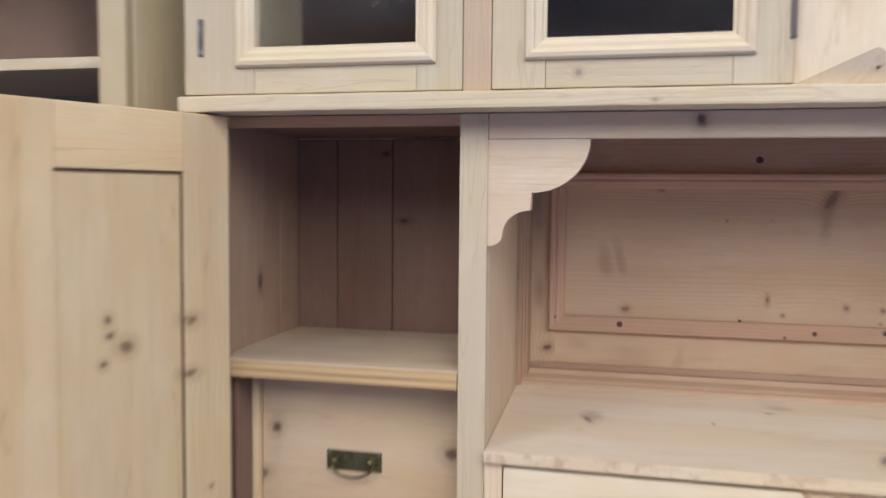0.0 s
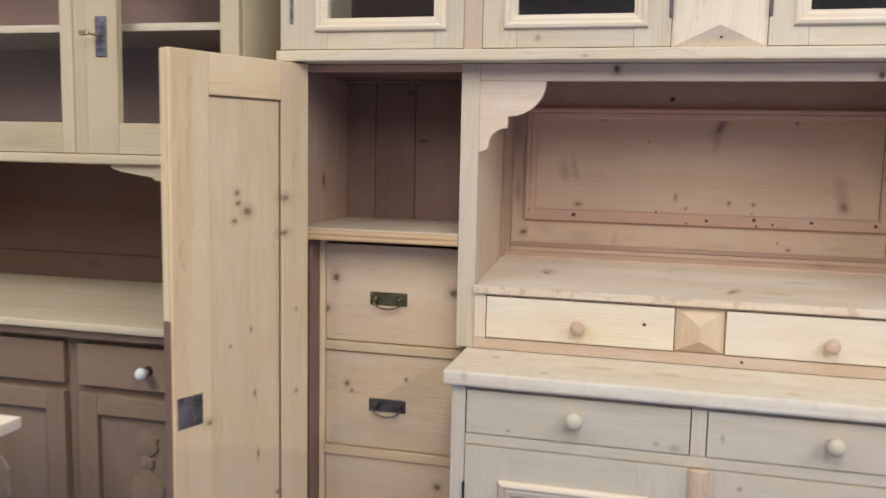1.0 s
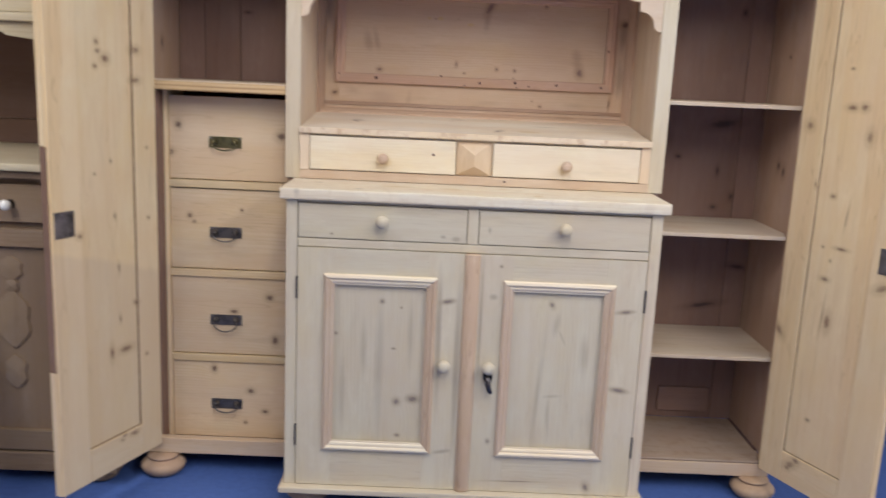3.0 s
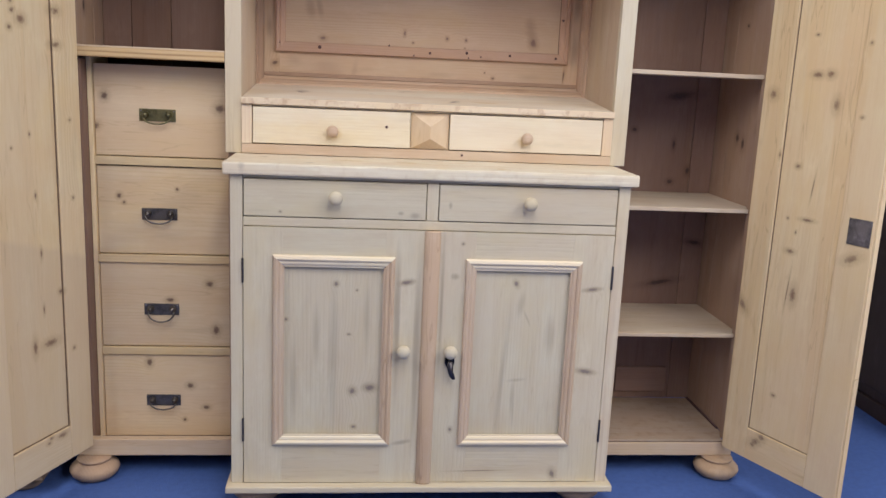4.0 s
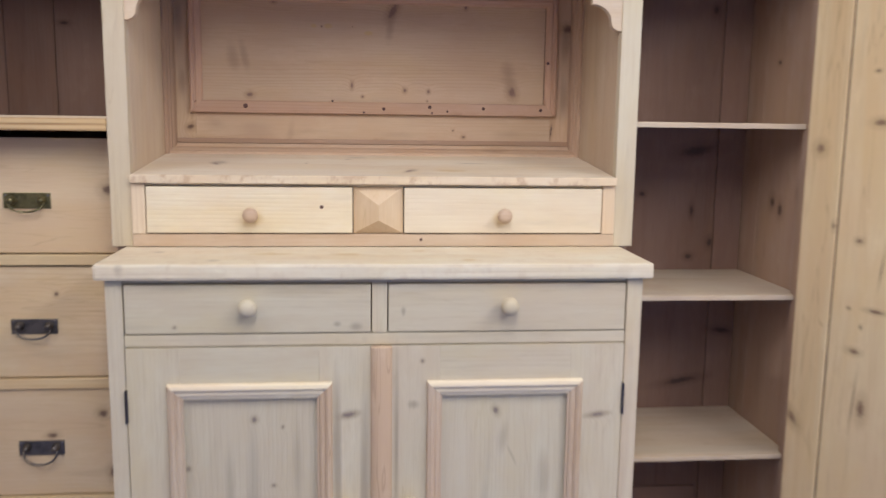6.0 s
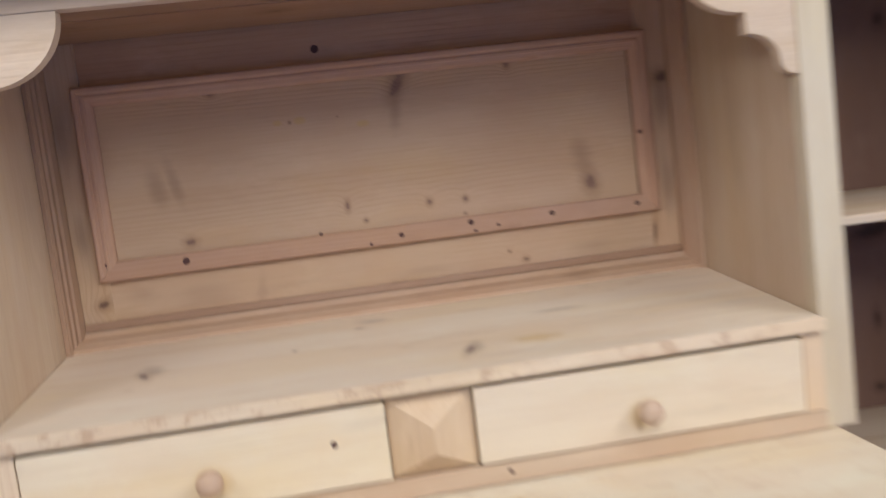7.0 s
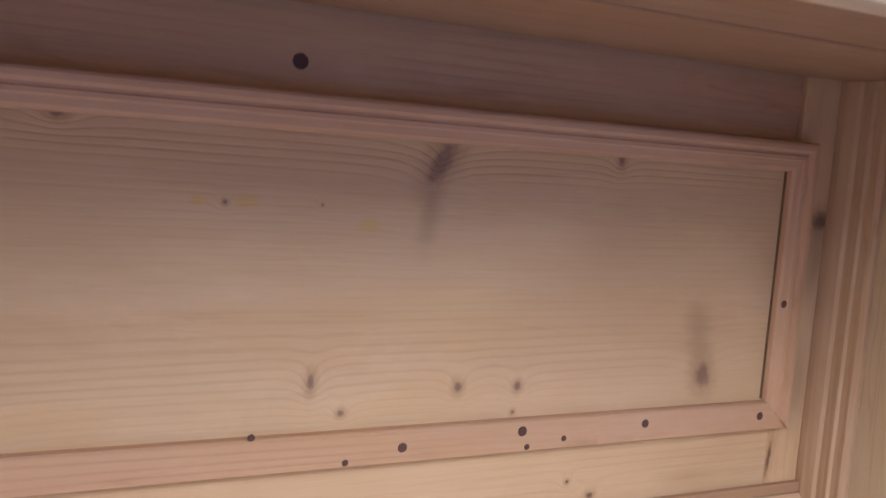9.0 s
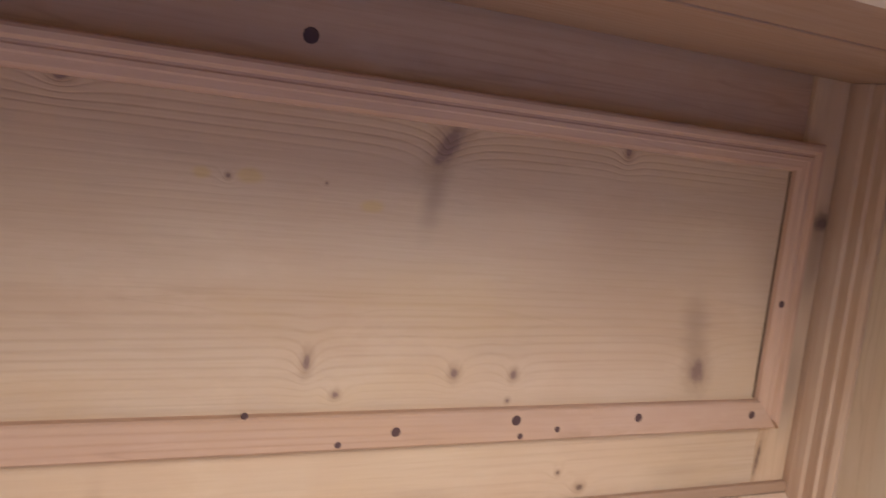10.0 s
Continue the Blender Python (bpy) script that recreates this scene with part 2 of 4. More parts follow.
PANEL_STREAKS = [
    (-0.25, 0.46, 0.013, 0.26, 0), (0.33, 0.50, 0.016, 0.06, 0), (0.205, 0.40, 0.010, 0.20, 4), (0.262, 0.55, 0.004, 0.03, -25),
    (0.245, 0.375, 0.030, 0.006, 6), (0.24, 0.285, 0.003, 0.05, 0), (-0.355, 0.36, 0.012, 0.12, 0),
]
RAIL_KNOTS = [
    (-0.207, 1.593, 0.0093, 0.0118, 0), (0.326, 1.579, 0.0079, 0.0106, 0),
]
STRIP_KNOTS = [
    (-0.272, 1.615, 0.0056, 0.0024, 0), (-0.377, 1.655, 0.0056, 0.0056, 0), (-0.935, 1.669, 0.0027, 0.0018, 0),
]
BACK_KNOTS = [
    (0.831, 1.144, 0.050, 0.015, 8), (0.826, 0.987, 0.0065, 0.015, 0), (0.880, 0.903, 0.008, 0.013, 0), (0.824, 0.866, 0.011, 0.008, 0),
    (0.691, 1.031, 0.009, 0.007, 0), (0.928, 0.664, 0.026, 0.009, -8), (0.822, 0.525, 0.050, 0.009, 10), (0.863, 1.500, 0.008, 0.012, 0),
    (-0.742, 1.431, 0.012, 0.005, 0), (-0.778, 1.562, 0.009, 0.006, 20),
]
SIDE_KNOTS = [((0.965, 0.400, 1.027), (0.03, 0.012, 0.015), (0, 0, 0)), ((0.965, 0.360, 1.012), (0.03, 0.012, 0.018), (0, 0, 0)),
              ((0.965, 0.410, 1.362), (0.03, 0.008, 0.006), (0, 0, 0)), ((-0.965, 0.390, 1.322), (0.03, 0.010, 0.019), (0, 0, 0))]
TOP_SMUDGES = [
    (-0.443, 0.149, 0.0114, 0.0125, 0), (-0.32, 0.045, 0.0156, 0.0152, 0), (-0.485, -0.004, 0.0104, 0.0095, 0),
]
TOP_STAINS = [
    (-0.221, 0.123, 0.0543, 0.0179, 0), (-0.065, 0.116, 0.0402, 0.0177, 0), (0.172, 0.047, 0.0172, 0.0171, 0), (0.081, 0.164, 0.0186, 0.0102, 0),
]
SHELF_KNOTS = [(-0.368, 0.383, 0.006, 0.017, 25), (0.067, 0.292, 0.006, 0.020, -22), (-0.165, 0.40, 0.003, 0.004, 0), (-0.07, 0.47, 0.007, 0.004, 0)]
LDOOR_KNOTS = [
    (0.213, 1.304, 0.0071, 0.0082, 0), (0.21, 1.281, 0.0071, 0.0066, 0), (0.183, 1.262, 0.0145, 0.0116, 0), (0.076, 1.289, 0.0155, 0.0103, 0),
    (0.078, 1.207, 0.0155, 0.0086, 0), (0.221, 1.242, 0.0071, 0.0066, 0), (0.3, 0.802, 0.0117, 0.0082, 0), (0.136, 0.446, 0.0248, 0.0106, 0),
    (0.192, 0.448, 0.008, 0.0209, 0), (0.115, 0.181, 0.0119, 0.0074, 0), (0.16, 0.189, 0.0087, 0.0055, 0), (0.093, 0.575, 0.0082, 0.0071, 0),
    (0.165, 0.837, 0.004, 0.009, 0), (0.155, 0.688, 0.004, 0.014, 0), (0.155, 0.54, 0.0035, 0.012, 0), (0.175, 0.99, 0.004, 0.006, 0),
    (0.235, 0.96, 0.004, 0.004, 0), (0.04, 1.02, 0.005, 0.005, 0), (0.04, 0.817, 0.005, 0.006, 0), (0.06, 0.41, 0.006, 0.006, 0),
    (0.122, 0.182, 0.014, 0.0068, 0), (0.169, 0.178, 0.0082, 0.005, 0),
]
RDOOR_KNOTS = [
    (0.035, 1.166, 0.0132, 0.0137, -25), (0.166, 1.222, 0.0166, 0.0083, 0), (0.204, 1.224, 0.0122, 0.0098, 0), (0.141, 0.977, 0.0084, 0.0067, 0),
    (0.313, 1.12, 0.0058, 0.0048, 0), (0.311, 1.303, 0.0048, 0.0048, 0), (0.191, 0.836, 0.0187, 0.005, 0), (0.149, 0.742, 0.0129, 0.0067, 0),
    (0.176, 0.623, 0.0108, 0.0237, 0), (0.015, 0.556, 0.0118, 0.023, -35), (0.156, 0.321, 0.007, 0.0053, 0), (0.119, 0.164, 0.0221, 0.0108, 30),
    (0.139, 0.184, 0.0121, 0.0107, 0), (0.338, 0.76, 0.0236, 0.0113, 25),
    (0.081, 1.002, 0.004, 0.010, 0), (0.129, 0.832, 0.004, 0.004, 0), (0.160, 0.797, 0.003, 0.005, 0), (0.157, 0.632, 0.002, 0.045, 4), (0.110, 0.152, 0.012, 0.008, 0),
    (0.150, 1.325, 0.006, 0.004, 0), (0.195, 0.925, 0.002, 0.030, 6),
]

pale_x, pale_z = pine("pale_pine_x", "x", PALE, wild=0.25), pine("pale_pine_z", "z", PALE, wild=0.25)
base_x = pine("base_pine_x", "x", shade(PALE, 0.93), wild=0.0, vary=0.04, contrast=0.08, bands=0.22, stain=(0.19, 0.15, 0.14), knots=upright(BASE_KNOTS, 0.013), smudges=upright(BASE_SMUDGES, 0.013))
base_z = pine("base_pine_z", "z", shade(PALE, 0.93), wild=0.0, vary=0.04, contrast=0.08, bands=0.22, stain=(0.19, 0.15, 0.14), knots=upright(BASE_KNOTS, 0.013), smudges=upright(BASE_SMUDGES, 0.013))
cream_x, cream_z = pine("cream_pine_x", "x", CREAM, contrast=0.08, wild=0.0, blot=0.3, vary=0.05, bands=0.15, stains=upright([(-0.268, 1.008, 0.022, 0.022, 0), (0.266, 1.008, 0.022, 0.022, 0)], 0.212)), pine("cream_pine_z", "z", CREAM, contrast=0.15, wild=0.0)
amber_z = pine("amber_pine_z", "z", (0.72, 0.59, 0.43), contrast=0.3, wild=0.0)
top_x = pine("worktop_pine", "x", (0.80, 0.735, 0.60), contrast=0.2, wild=0.15, blot=0.4, smudges=level(TOP_SMUDGES, 0.944), stains=level(TOP_STAINS, 0.944), mottle=0.22)
ledge_x = pine("ledge_pine", "x", (0.78, 0.70, 0.585), contrast=0.3, wild=0.0, knots=level(SHELF_KNOTS, 1.105), smudges=level([(-0.36, 0.40, 0.02, 0.03, 20), (0.075, 0.30, 0.015, 0.03, -20), (0.22, 0.42, 0.05, 0.01, 0), (-0.05, 0.50, 0.03, 0.015, 0)], 1.11), stains=level([(0.16, 0.30, 0.04, 0.02, 0)], 1.105), stain=(0.19, 0.125, 0.13))
edge_x = pine("edge_pine", "x", (0.70, 0.60, 0.47), contrast=0.2, wild=0.0, mottle=0.75)
honey_x = pine("honey_pine_x", "x", HONEY, wild=0.2)
ldoor_z = pine("left_door_pine_z", "z", (0.775, 0.635, 0.42), wild=0.12, knots=swung(LDOOR_KNOTS, LHINGE, LSWING), contrast=0.22, stain=(0.20, 0.115, 0.08), lower_tone=(-0.965, 0.683, 0.81), bands=0.6)
ldoor_x = pine("left_door_pine_x", "x", (0.775, 0.635, 0.42), wild=0.0, knots=swung(LDOOR_KNOTS, LHINGE, LSWING), stain=(0.20, 0.115, 0.08), lower_tone=(-0.965, 0.683, 0.81))
rdoor_z = pine("right_door_pine_z", "z", HONEY, wild=0.1, knots=swung(RDOOR_KNOTS, RHINGE, RSWING), contrast=0.22, stain=(0.20, 0.115, 0.08), bands=0.6)
rdoor_x = pine("right_door_pine_x", "x", HONEY, wild=0.0, knots=swung(RDOOR_KNOTS, RHINGE, RSWING), stain=(0.20, 0.115, 0.08))
drawer_x = pine("drawer_pine", "x", (0.67, 0.545, 0.385), wild=0.0, knots=upright(DRAWER_KNOTS, 0.305), blot=0.5)
rosy_x, rosy_z = pine("rosy_pine_x", "x", ROSY, rings=130, contrast=0.4, wild=0.1), pine("rosy_pine_z", "z", ROSY, rings=150, contrast=0.5, wild=0.1)
rail_x = pine("rail_pine", "x", (0.67, 0.562, 0.447), wild=0.0, contrast=0.12, bands=0.2, knots=upright(RAIL_KNOTS, 0.222), stain=(0.07, 0.03, 0.045))
strip_x = pine("strip_pine", "x", PALE, wild=0.0, knots=upright(STRIP_KNOTS, 0.16), stain=(0.3, 0.25, 0.22))
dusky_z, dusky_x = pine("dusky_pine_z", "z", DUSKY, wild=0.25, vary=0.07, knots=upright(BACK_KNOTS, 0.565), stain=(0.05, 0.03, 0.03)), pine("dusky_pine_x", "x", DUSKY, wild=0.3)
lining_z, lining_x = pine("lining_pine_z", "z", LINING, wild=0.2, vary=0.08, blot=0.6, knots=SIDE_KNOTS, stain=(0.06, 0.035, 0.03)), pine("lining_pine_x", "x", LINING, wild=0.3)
shelf_x = pine("shelf_pine", "x", (0.56, 0.48, 0.385), wild=0.15, contrast=0.3, blot=0.6, bands=0.5)
lip_x = pine("lip_pine", "x", (0.66, 0.50, 0.29), late=(0.26, 0.13, 0.05), wild=0.0, contrast=1.0, rings=75, grainy=[((-0.75, 0.22, 1.19), (2, 0.2, 0.2), (0, 0, 0))])
brown_z, brown_x = pine("brown_pine_z", "z", BROWN, wild=0.2, blot=0.5), pine("brown_pine_x", "x", BROWN, wild=0.2, blot=0.5)
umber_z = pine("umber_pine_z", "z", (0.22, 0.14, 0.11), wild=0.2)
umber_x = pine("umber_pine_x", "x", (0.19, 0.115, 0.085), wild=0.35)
scrub_x = pine("scrubbed_pine_x", "x", (0.64, 0.57, 0.42), wild=0.1)
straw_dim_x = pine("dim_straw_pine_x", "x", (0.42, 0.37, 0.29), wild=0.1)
carve_z = pine("carved_pine", "z", (0.29, 0.22, 0.16), wild=0.0)
straw_z, straw_x = pine("straw_pine_z", "z", STRAW, wild=0.1), pine("straw_pine_x", "x", STRAW, wild=0.1)
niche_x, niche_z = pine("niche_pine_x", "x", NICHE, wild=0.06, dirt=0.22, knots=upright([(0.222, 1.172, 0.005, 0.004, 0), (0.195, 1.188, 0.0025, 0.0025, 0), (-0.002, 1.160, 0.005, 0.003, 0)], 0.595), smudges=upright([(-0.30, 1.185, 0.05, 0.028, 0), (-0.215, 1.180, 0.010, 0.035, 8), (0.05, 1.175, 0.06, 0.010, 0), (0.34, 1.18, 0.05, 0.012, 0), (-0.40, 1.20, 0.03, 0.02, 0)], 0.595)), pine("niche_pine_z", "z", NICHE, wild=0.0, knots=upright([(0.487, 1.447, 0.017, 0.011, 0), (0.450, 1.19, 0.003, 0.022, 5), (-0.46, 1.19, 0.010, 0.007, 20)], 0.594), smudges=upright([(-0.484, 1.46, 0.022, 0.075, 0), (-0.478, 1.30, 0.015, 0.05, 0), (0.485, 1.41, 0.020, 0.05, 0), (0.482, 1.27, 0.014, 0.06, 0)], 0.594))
ward_z = pine("wardrobe_panel_pine", "z", (0.68, 0.585, 0.46), wild=0.15, blot=0.6, bands=0.7, mottle=0.3, stain=(0.3, 0.2, 0.15))
flank_z = pine("flank_pine_z", "z", (0.64, 0.535, 0.42), wild=0.2, stain=(0.3, 0.2, 0.15))
# darker niche pine with shade put into its colour, for boards under the tops
shadow_x = pine("shaded_pine_x", "x", (0.47, 0.31, 0.215), wild=0.15)
astragal_z = pine("astragal_pine", "z", (0.53, 0.425, 0.33), wild=0.1, rings=120, blot=0.7, bands=0.7)
foot_mat = pine("foot_pine", "z", (0.45, 0.335, 0.25), wild=0.2, blot=0.6, contrast=0.5)
blush_x = pine("blush_pine_x", "x", (0.60, 0.475, 0.36), wild=0.1, blot=0.45)
blush_z = pine("blush_pine_z", "z", (0.60, 0.485, 0.375), wild=0.1, blot=0.45)
tan_z = pine("tan_pine_z", "z", (0.575, 0.465, 0.36), wild=0.1, blot=0.6, vary=0.14, bands=0.6)
tan_x = pine("tan_pine_x", "x", (0.58, 0.455, 0.36), wild=0.0)
dusty_z, dusty_x = pine("dusty_pine_z", "z", (0.50, 0.365, 0.275), wild=0.1, rings=130, contrast=0.3, blot=0.5), pine("dusty_pine_x", "x", (0.50, 0.37, 0.28), wild=0.1, rings=130, contrast=0.3, blot=0.5)
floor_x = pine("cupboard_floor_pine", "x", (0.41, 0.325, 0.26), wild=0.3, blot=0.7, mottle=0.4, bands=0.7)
# niche ceiling: tone lowered so the colour carries part of its shade
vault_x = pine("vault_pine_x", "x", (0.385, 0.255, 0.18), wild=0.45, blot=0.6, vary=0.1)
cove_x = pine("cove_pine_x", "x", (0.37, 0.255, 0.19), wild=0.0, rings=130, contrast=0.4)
post_z = pine("post_pine_z", "z", (0.62, 0.55, 0.43), late=(0.40, 0.28, 0.19), wild=0.15, rings=70, contrast=0.55, bands=0.6, blot=0.5)
repair_x = pine("repair_pine_x", "x", (0.27, 0.175, 0.145), wild=0.2, blot=0.6)
stile_z = pine("drawer_stile_pine", "z", (0.69, 0.575, 0.445), wild=0.0)
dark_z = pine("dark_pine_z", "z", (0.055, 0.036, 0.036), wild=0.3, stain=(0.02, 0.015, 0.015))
sap_z = pine("sap_pine_z", "z", (0.75, 0.70, 0.52), wild=0.1)
NICHE_KNOTS = [(0.041, 1.482, 0.010, 0.024, 28), (0.345, 1.286, 0.011, 0.015, -8), (-0.314, 1.271, 0.009, 0.0065, 0), (-0.062, 1.297, 0.004, 0.008, 0),
               (0.071, 1.287, 0.0045, 0.006, 0), (0.131, 1.285, 0.004, 0.005, 0), (-0.253, 1.497, 0.006, 0.004, 0), (-0.136, 1.440, 0.0022, 0.0022, 0),
               (0.223, 1.495, 0.004, 0.006, 0), (-0.035, 1.270, 0.0035, 0.0035, 0), (0.128, 1.261, 0.0025, 0.0025, 0), (-0.060, 1.441, 0.0012, 0.0012, 0)]
NICHE_SMUDGES = [(-0.326, 1.365, 0.012, 0.045, -12), (-0.353, 1.36, 0.018, 0.04, -10), (0.033, 1.435, 0.013, 0.035, 8), (0.335, 1.33, 0.022, 0.045, -10)]
NICHE_STAINS = [(-0.155, 1.441, 0.008, 0.005, 0), (-0.120, 1.441, 0.012, 0.007, 0), (-0.022, 1.426, 0.012, 0.006, 0)]
niche_panel_mat = pine("niche_panel_pine", "x", NICHE, rings=130, contrast=0.22, bands=0.2, dirt=0.42, wild=0.0, knots=upright(NICHE_KNOTS, 0.593), smudges=upright(NICHE_SMUDGES, 0.593), stains=upright(NICHE_STAINS, 0.593), grainy=upright([(-0.05, 1.315, 0.6, 0.045, 0), (0.05, 1.49, 0.5, 0.025, 0)], 0.593), stain=(0.21, 0.125, 0.11))
base_panel_mat = pine("base_panel_pine", "z", shade(PALE, 0.91), wild=0.0, vary=0.05, knots=upright(BASE_KNOTS, 0.021), smudges=upright(BASE_SMUDGES + PANEL_STREAKS, 0.021), contrast=0.07, bands=0.25, dirt=0.36, stain=(0.19, 0.15, 0.14))
iron = plain("dark_iron", (0.10, 0.09, 0.095), 0.45, 0.9, 90)
steel = plain("worn_steel", (0.27, 0.26, 0.29), 0.4, 0.85, 90, 1.0, 0.3, 0.4)
brass = plain("tarnished_brass", (0.20, 0.185, 0.10), 0.36, 0.8, 160, 0.9, 0.45, 0.5)
pewter = plain("dull_pewter", (0.17, 0.155, 0.15), 0.4, 0.8, 160, 0.9, 0.5, 0.5)
brass_bright = plain("bright_brass", (0.55, 0.45, 0.25), 0.3, 0.9, 90, 0.3)
black = plain("black_iron", (0.015, 0.014, 0.018), 0.35, 0.6, 90)
china = plain("white_china", (0.80, 0.79, 0.77), 0.2, 0.0, 10, 0.05)
hole_mat = plain("dark_hole", (0.095, 0.05, 0.05), 0.9)
grime = plain("brown_grime", (0.17, 0.105, 0.065), 0.9, 0.0, 60, 0.6)
blue = plain("blue_carpet", (0.055, 0.115, 0.36), 0.85, 0.0, 260, 0.45, 0.7, 0.6, 0.004)
plaster = plain("white_plaster", (0.72, 0.70, 0.66), 0.9, 0.0, 40, 0.1)
glass_n = Nodes("window_glass")
glass_n.bsdf.inputs["Base Color"].default_value = (0.8, 0.82, 0.83, 1)
glass_n.bsdf.inputs["Transmission Weight"].default_value = 1.0
glass_n.bsdf.inputs["IOR"].default_value = 1.45
glass_n.put(glass_n.bsdf.inputs["Roughness"], glass_n.math("MULTIPLY", glass_n.noise(glass_n.node("ShaderNodeTexCoord", 3), 9.0, 3.0), 0.12))
glass = glass_n.mat


# ---------------------------------------------------------------- building
ORIGIN = {}


def thing(name, at, label, category, group="", kind=""):
    ob = new(name)
    ob.empty_display_size = 0.1
    ob.location = at
    ORIGIN[ob] = Vector(at)
    return tagged(ob, label, category, group, kind)


def part(name, bm, material, parent=None, label="", smooth=False):
    """Link a bmesh, in world metres, as one mesh under a thing or a part."""
    origin = ORIGIN.get(parent, Vector())
    bmesh.ops.translate(bm, vec=-origin, verts=bm.verts)
    bmesh.ops.recalc_face_normals(bm, faces=bm.faces)
    me = bpy.data.meshes.new(name)
    bm.to_mesh(me)
    bm.free()
    me.materials.append(material)
    if smooth:
        for f in me.polygons:
            f.use_smooth = True
    ob = new(name, me)
    ob.parent = parent
    ORIGIN[ob] = origin
    if label:
        ob["label"] = label
    return ob


def add_box(bm, x0, x1, y0, y1, z0, z1, bevel=0.002):
    made = bmesh.ops.create_cube(bm, size=1.0)["verts"]
    bmesh.ops.scale(bm, vec=(x1 - x0, y1 - y0, z1 - z0), verts=made)
    bmesh.ops.translate(bm, vec=((x0 + x1) / 2, (y0 + y1) / 2, (z0 + z1) / 2), verts=made)
    if bevel:
        edges = list({e for v in made for e in v.link_edges})
        bmesh.ops.bevel(bm, geom=edges, offset=bevel, segments=2, profile=0.6, affect="EDGES")


def board(name, box, material, parent=None, bevel=0.002, label=""):
    bm = bmesh.new()
    add_box(bm, *box, bevel)
    return part(name, bm, material, parent, label)


def slab(name, box, material, parent, label="", wear=0.0015, edge=0.006):
    """A board with a rounded, slightly uneven front edge."""
    bm = bmesh.new()
    x0, x1, y0, y1, z0, z1 = box
    add_box(bm, x0, x1, y0, y1, z0, z1, edge)
    count = max(2, int((x1 - x0) / 0.03))
    for i in range(1, count):
        bmesh.ops.bisect_plane(bm, geom=bm.verts[:] + bm.edges[:] + bm.faces[:], plane_co=(x0 + (x1 - x0) * i / count, 0, 0), plane_no=(1, 0, 0))
    for v in bm.verts:
        if v.co.y < y0 + 0.02:
            v.co.y += (noise.noise(v.co * 14) * 0.7 + noise.noise(v.co * 45) * 0.5) * wear
            v.co.z += noise.noise(v.co * 23 + Vector((7, 0, 0))) * wear * 0.6
    return part(name, bm, material, parent, label)


def add_lathe(bm, profile, at, way="z", steps=24):
    """Profile of (radius, height) turned about an axis: z up, or -y towards the viewer."""
    rings = []
    for r, h in profile:
        ring = []
        for i in range(steps):
            a = 2 * math.pi * i / steps
            c, s = r * math.cos(a), r * math.sin(a)
            co = (c, s, h) if way == "z" else (c, -h, s)
            ring.append(bm.verts.new(Vector(co) + Vector(at)))
        rings.append(ring)
    for a, b in zip(rings, rings[1:]):
        for i in range(steps):
            bm.faces.new((a[i], a[(i + 1) % steps], b[(i + 1) % steps], b[i]))
    bm.faces.new(rings[0])
    bm.faces.new(rings[-1])


def add_tube(bm, points, radius, steps=8):
    rings = []
    for i, p in enumerate(points):
        p = Vector(p)
        ahead = Vector(points[min(i + 1, len(points) - 1)]) - Vector(points[max(i - 1, 0)])
        q = ahead.to_track_quat("Z", "Y")
        rings.append([bm.verts.new(p + q @ Vector((radius * math.cos(2 * math.pi * k / steps), radius * math.sin(2 * math.pi * k / steps), 0))) for k in range(steps)])
    for a, b in zip(rings, rings[1:]):
        for k in range(steps):
            bm.faces.new((a[k], a[(k + 1) % steps], b[(k + 1) % steps], b[k]))
    bm.faces.new(rings[0])
    bm.faces.new(rings[-1])


def frame_bars(name, x0, x1, z0, z1, y, profile, mats, parent, sink=0.001, foot=None):
    """Four mitred bars round a panel. profile: (inwards, proud) from the outer edge; mats: upright, level."""
    outer = [(x0, z0), (x1, z0), (x1, z1), (x0, z1)]
    inward = [(1, 1), (-1, 1), (-1, -1), (1, -1)]
    for k in range(4):
        a, b = k, (k + 1) % 4
        bm = bmesh.new()
        rows = []
        shape = foot if foot and k == 0 else profile
        for w, h in [(shape[0][0], -sink)] + list(shape) + [(shape[-1][0], -sink)]:
            rows.append([bm.verts.new((outer[c][0] + inward[c][0] * w, y - h, outer[c][1] + inward[c][1] * w)) for c in (a, b)])
        for p, q in zip(rows, rows[1:]):
            bm.faces.new((p[0], p[1], q[1], q[0]))
        bm.faces.new([r[0] for r in rows])
        bm.faces.new([r[1] for r in rows])
        part(name, bm, mats[1] if k % 2 == 0 else mats[0], parent)


def extrude_outline(outline, y0, y1):
    """Outline of (x, z), made solid between y0 and y1."""
    bm = bmesh.new()
    a = [bm.verts.new((x, y0, z)) for x, z in outline]
    b = [bm.verts.new((x, y1, z)) for x, z in outline]
    bm.faces.new(a)
    bm.faces.new(b)
    for i in range(len(a)):
        j = (i + 1) % len(a)
        bm.faces.new((a[i], a[j], b[j], b[i]))
    return bm


MOULD = [(0, 0.004), (0.003, 0.009), (0.009, 0.011), (0.013, 0.009), (0.0145, 0.006), (0.020, 0.0065), (0.024, 0.005), (0.026, 0.002), (0.030, 0.002)]
FLAT_MOULD = [(0, 0.012), (0.0015, 0.015), (0.004, 0.0165), (0.0085, 0.0165), (0.0105, 0.0135), (0.0115, 0.0115), (0.0135, 0.0115), (0.0150, 0.013), (0.0185, 0.013), (0.0200, 0.0115), (0.026, 0.0105), (0.0290, 0.008), (0.030, 0.004)]


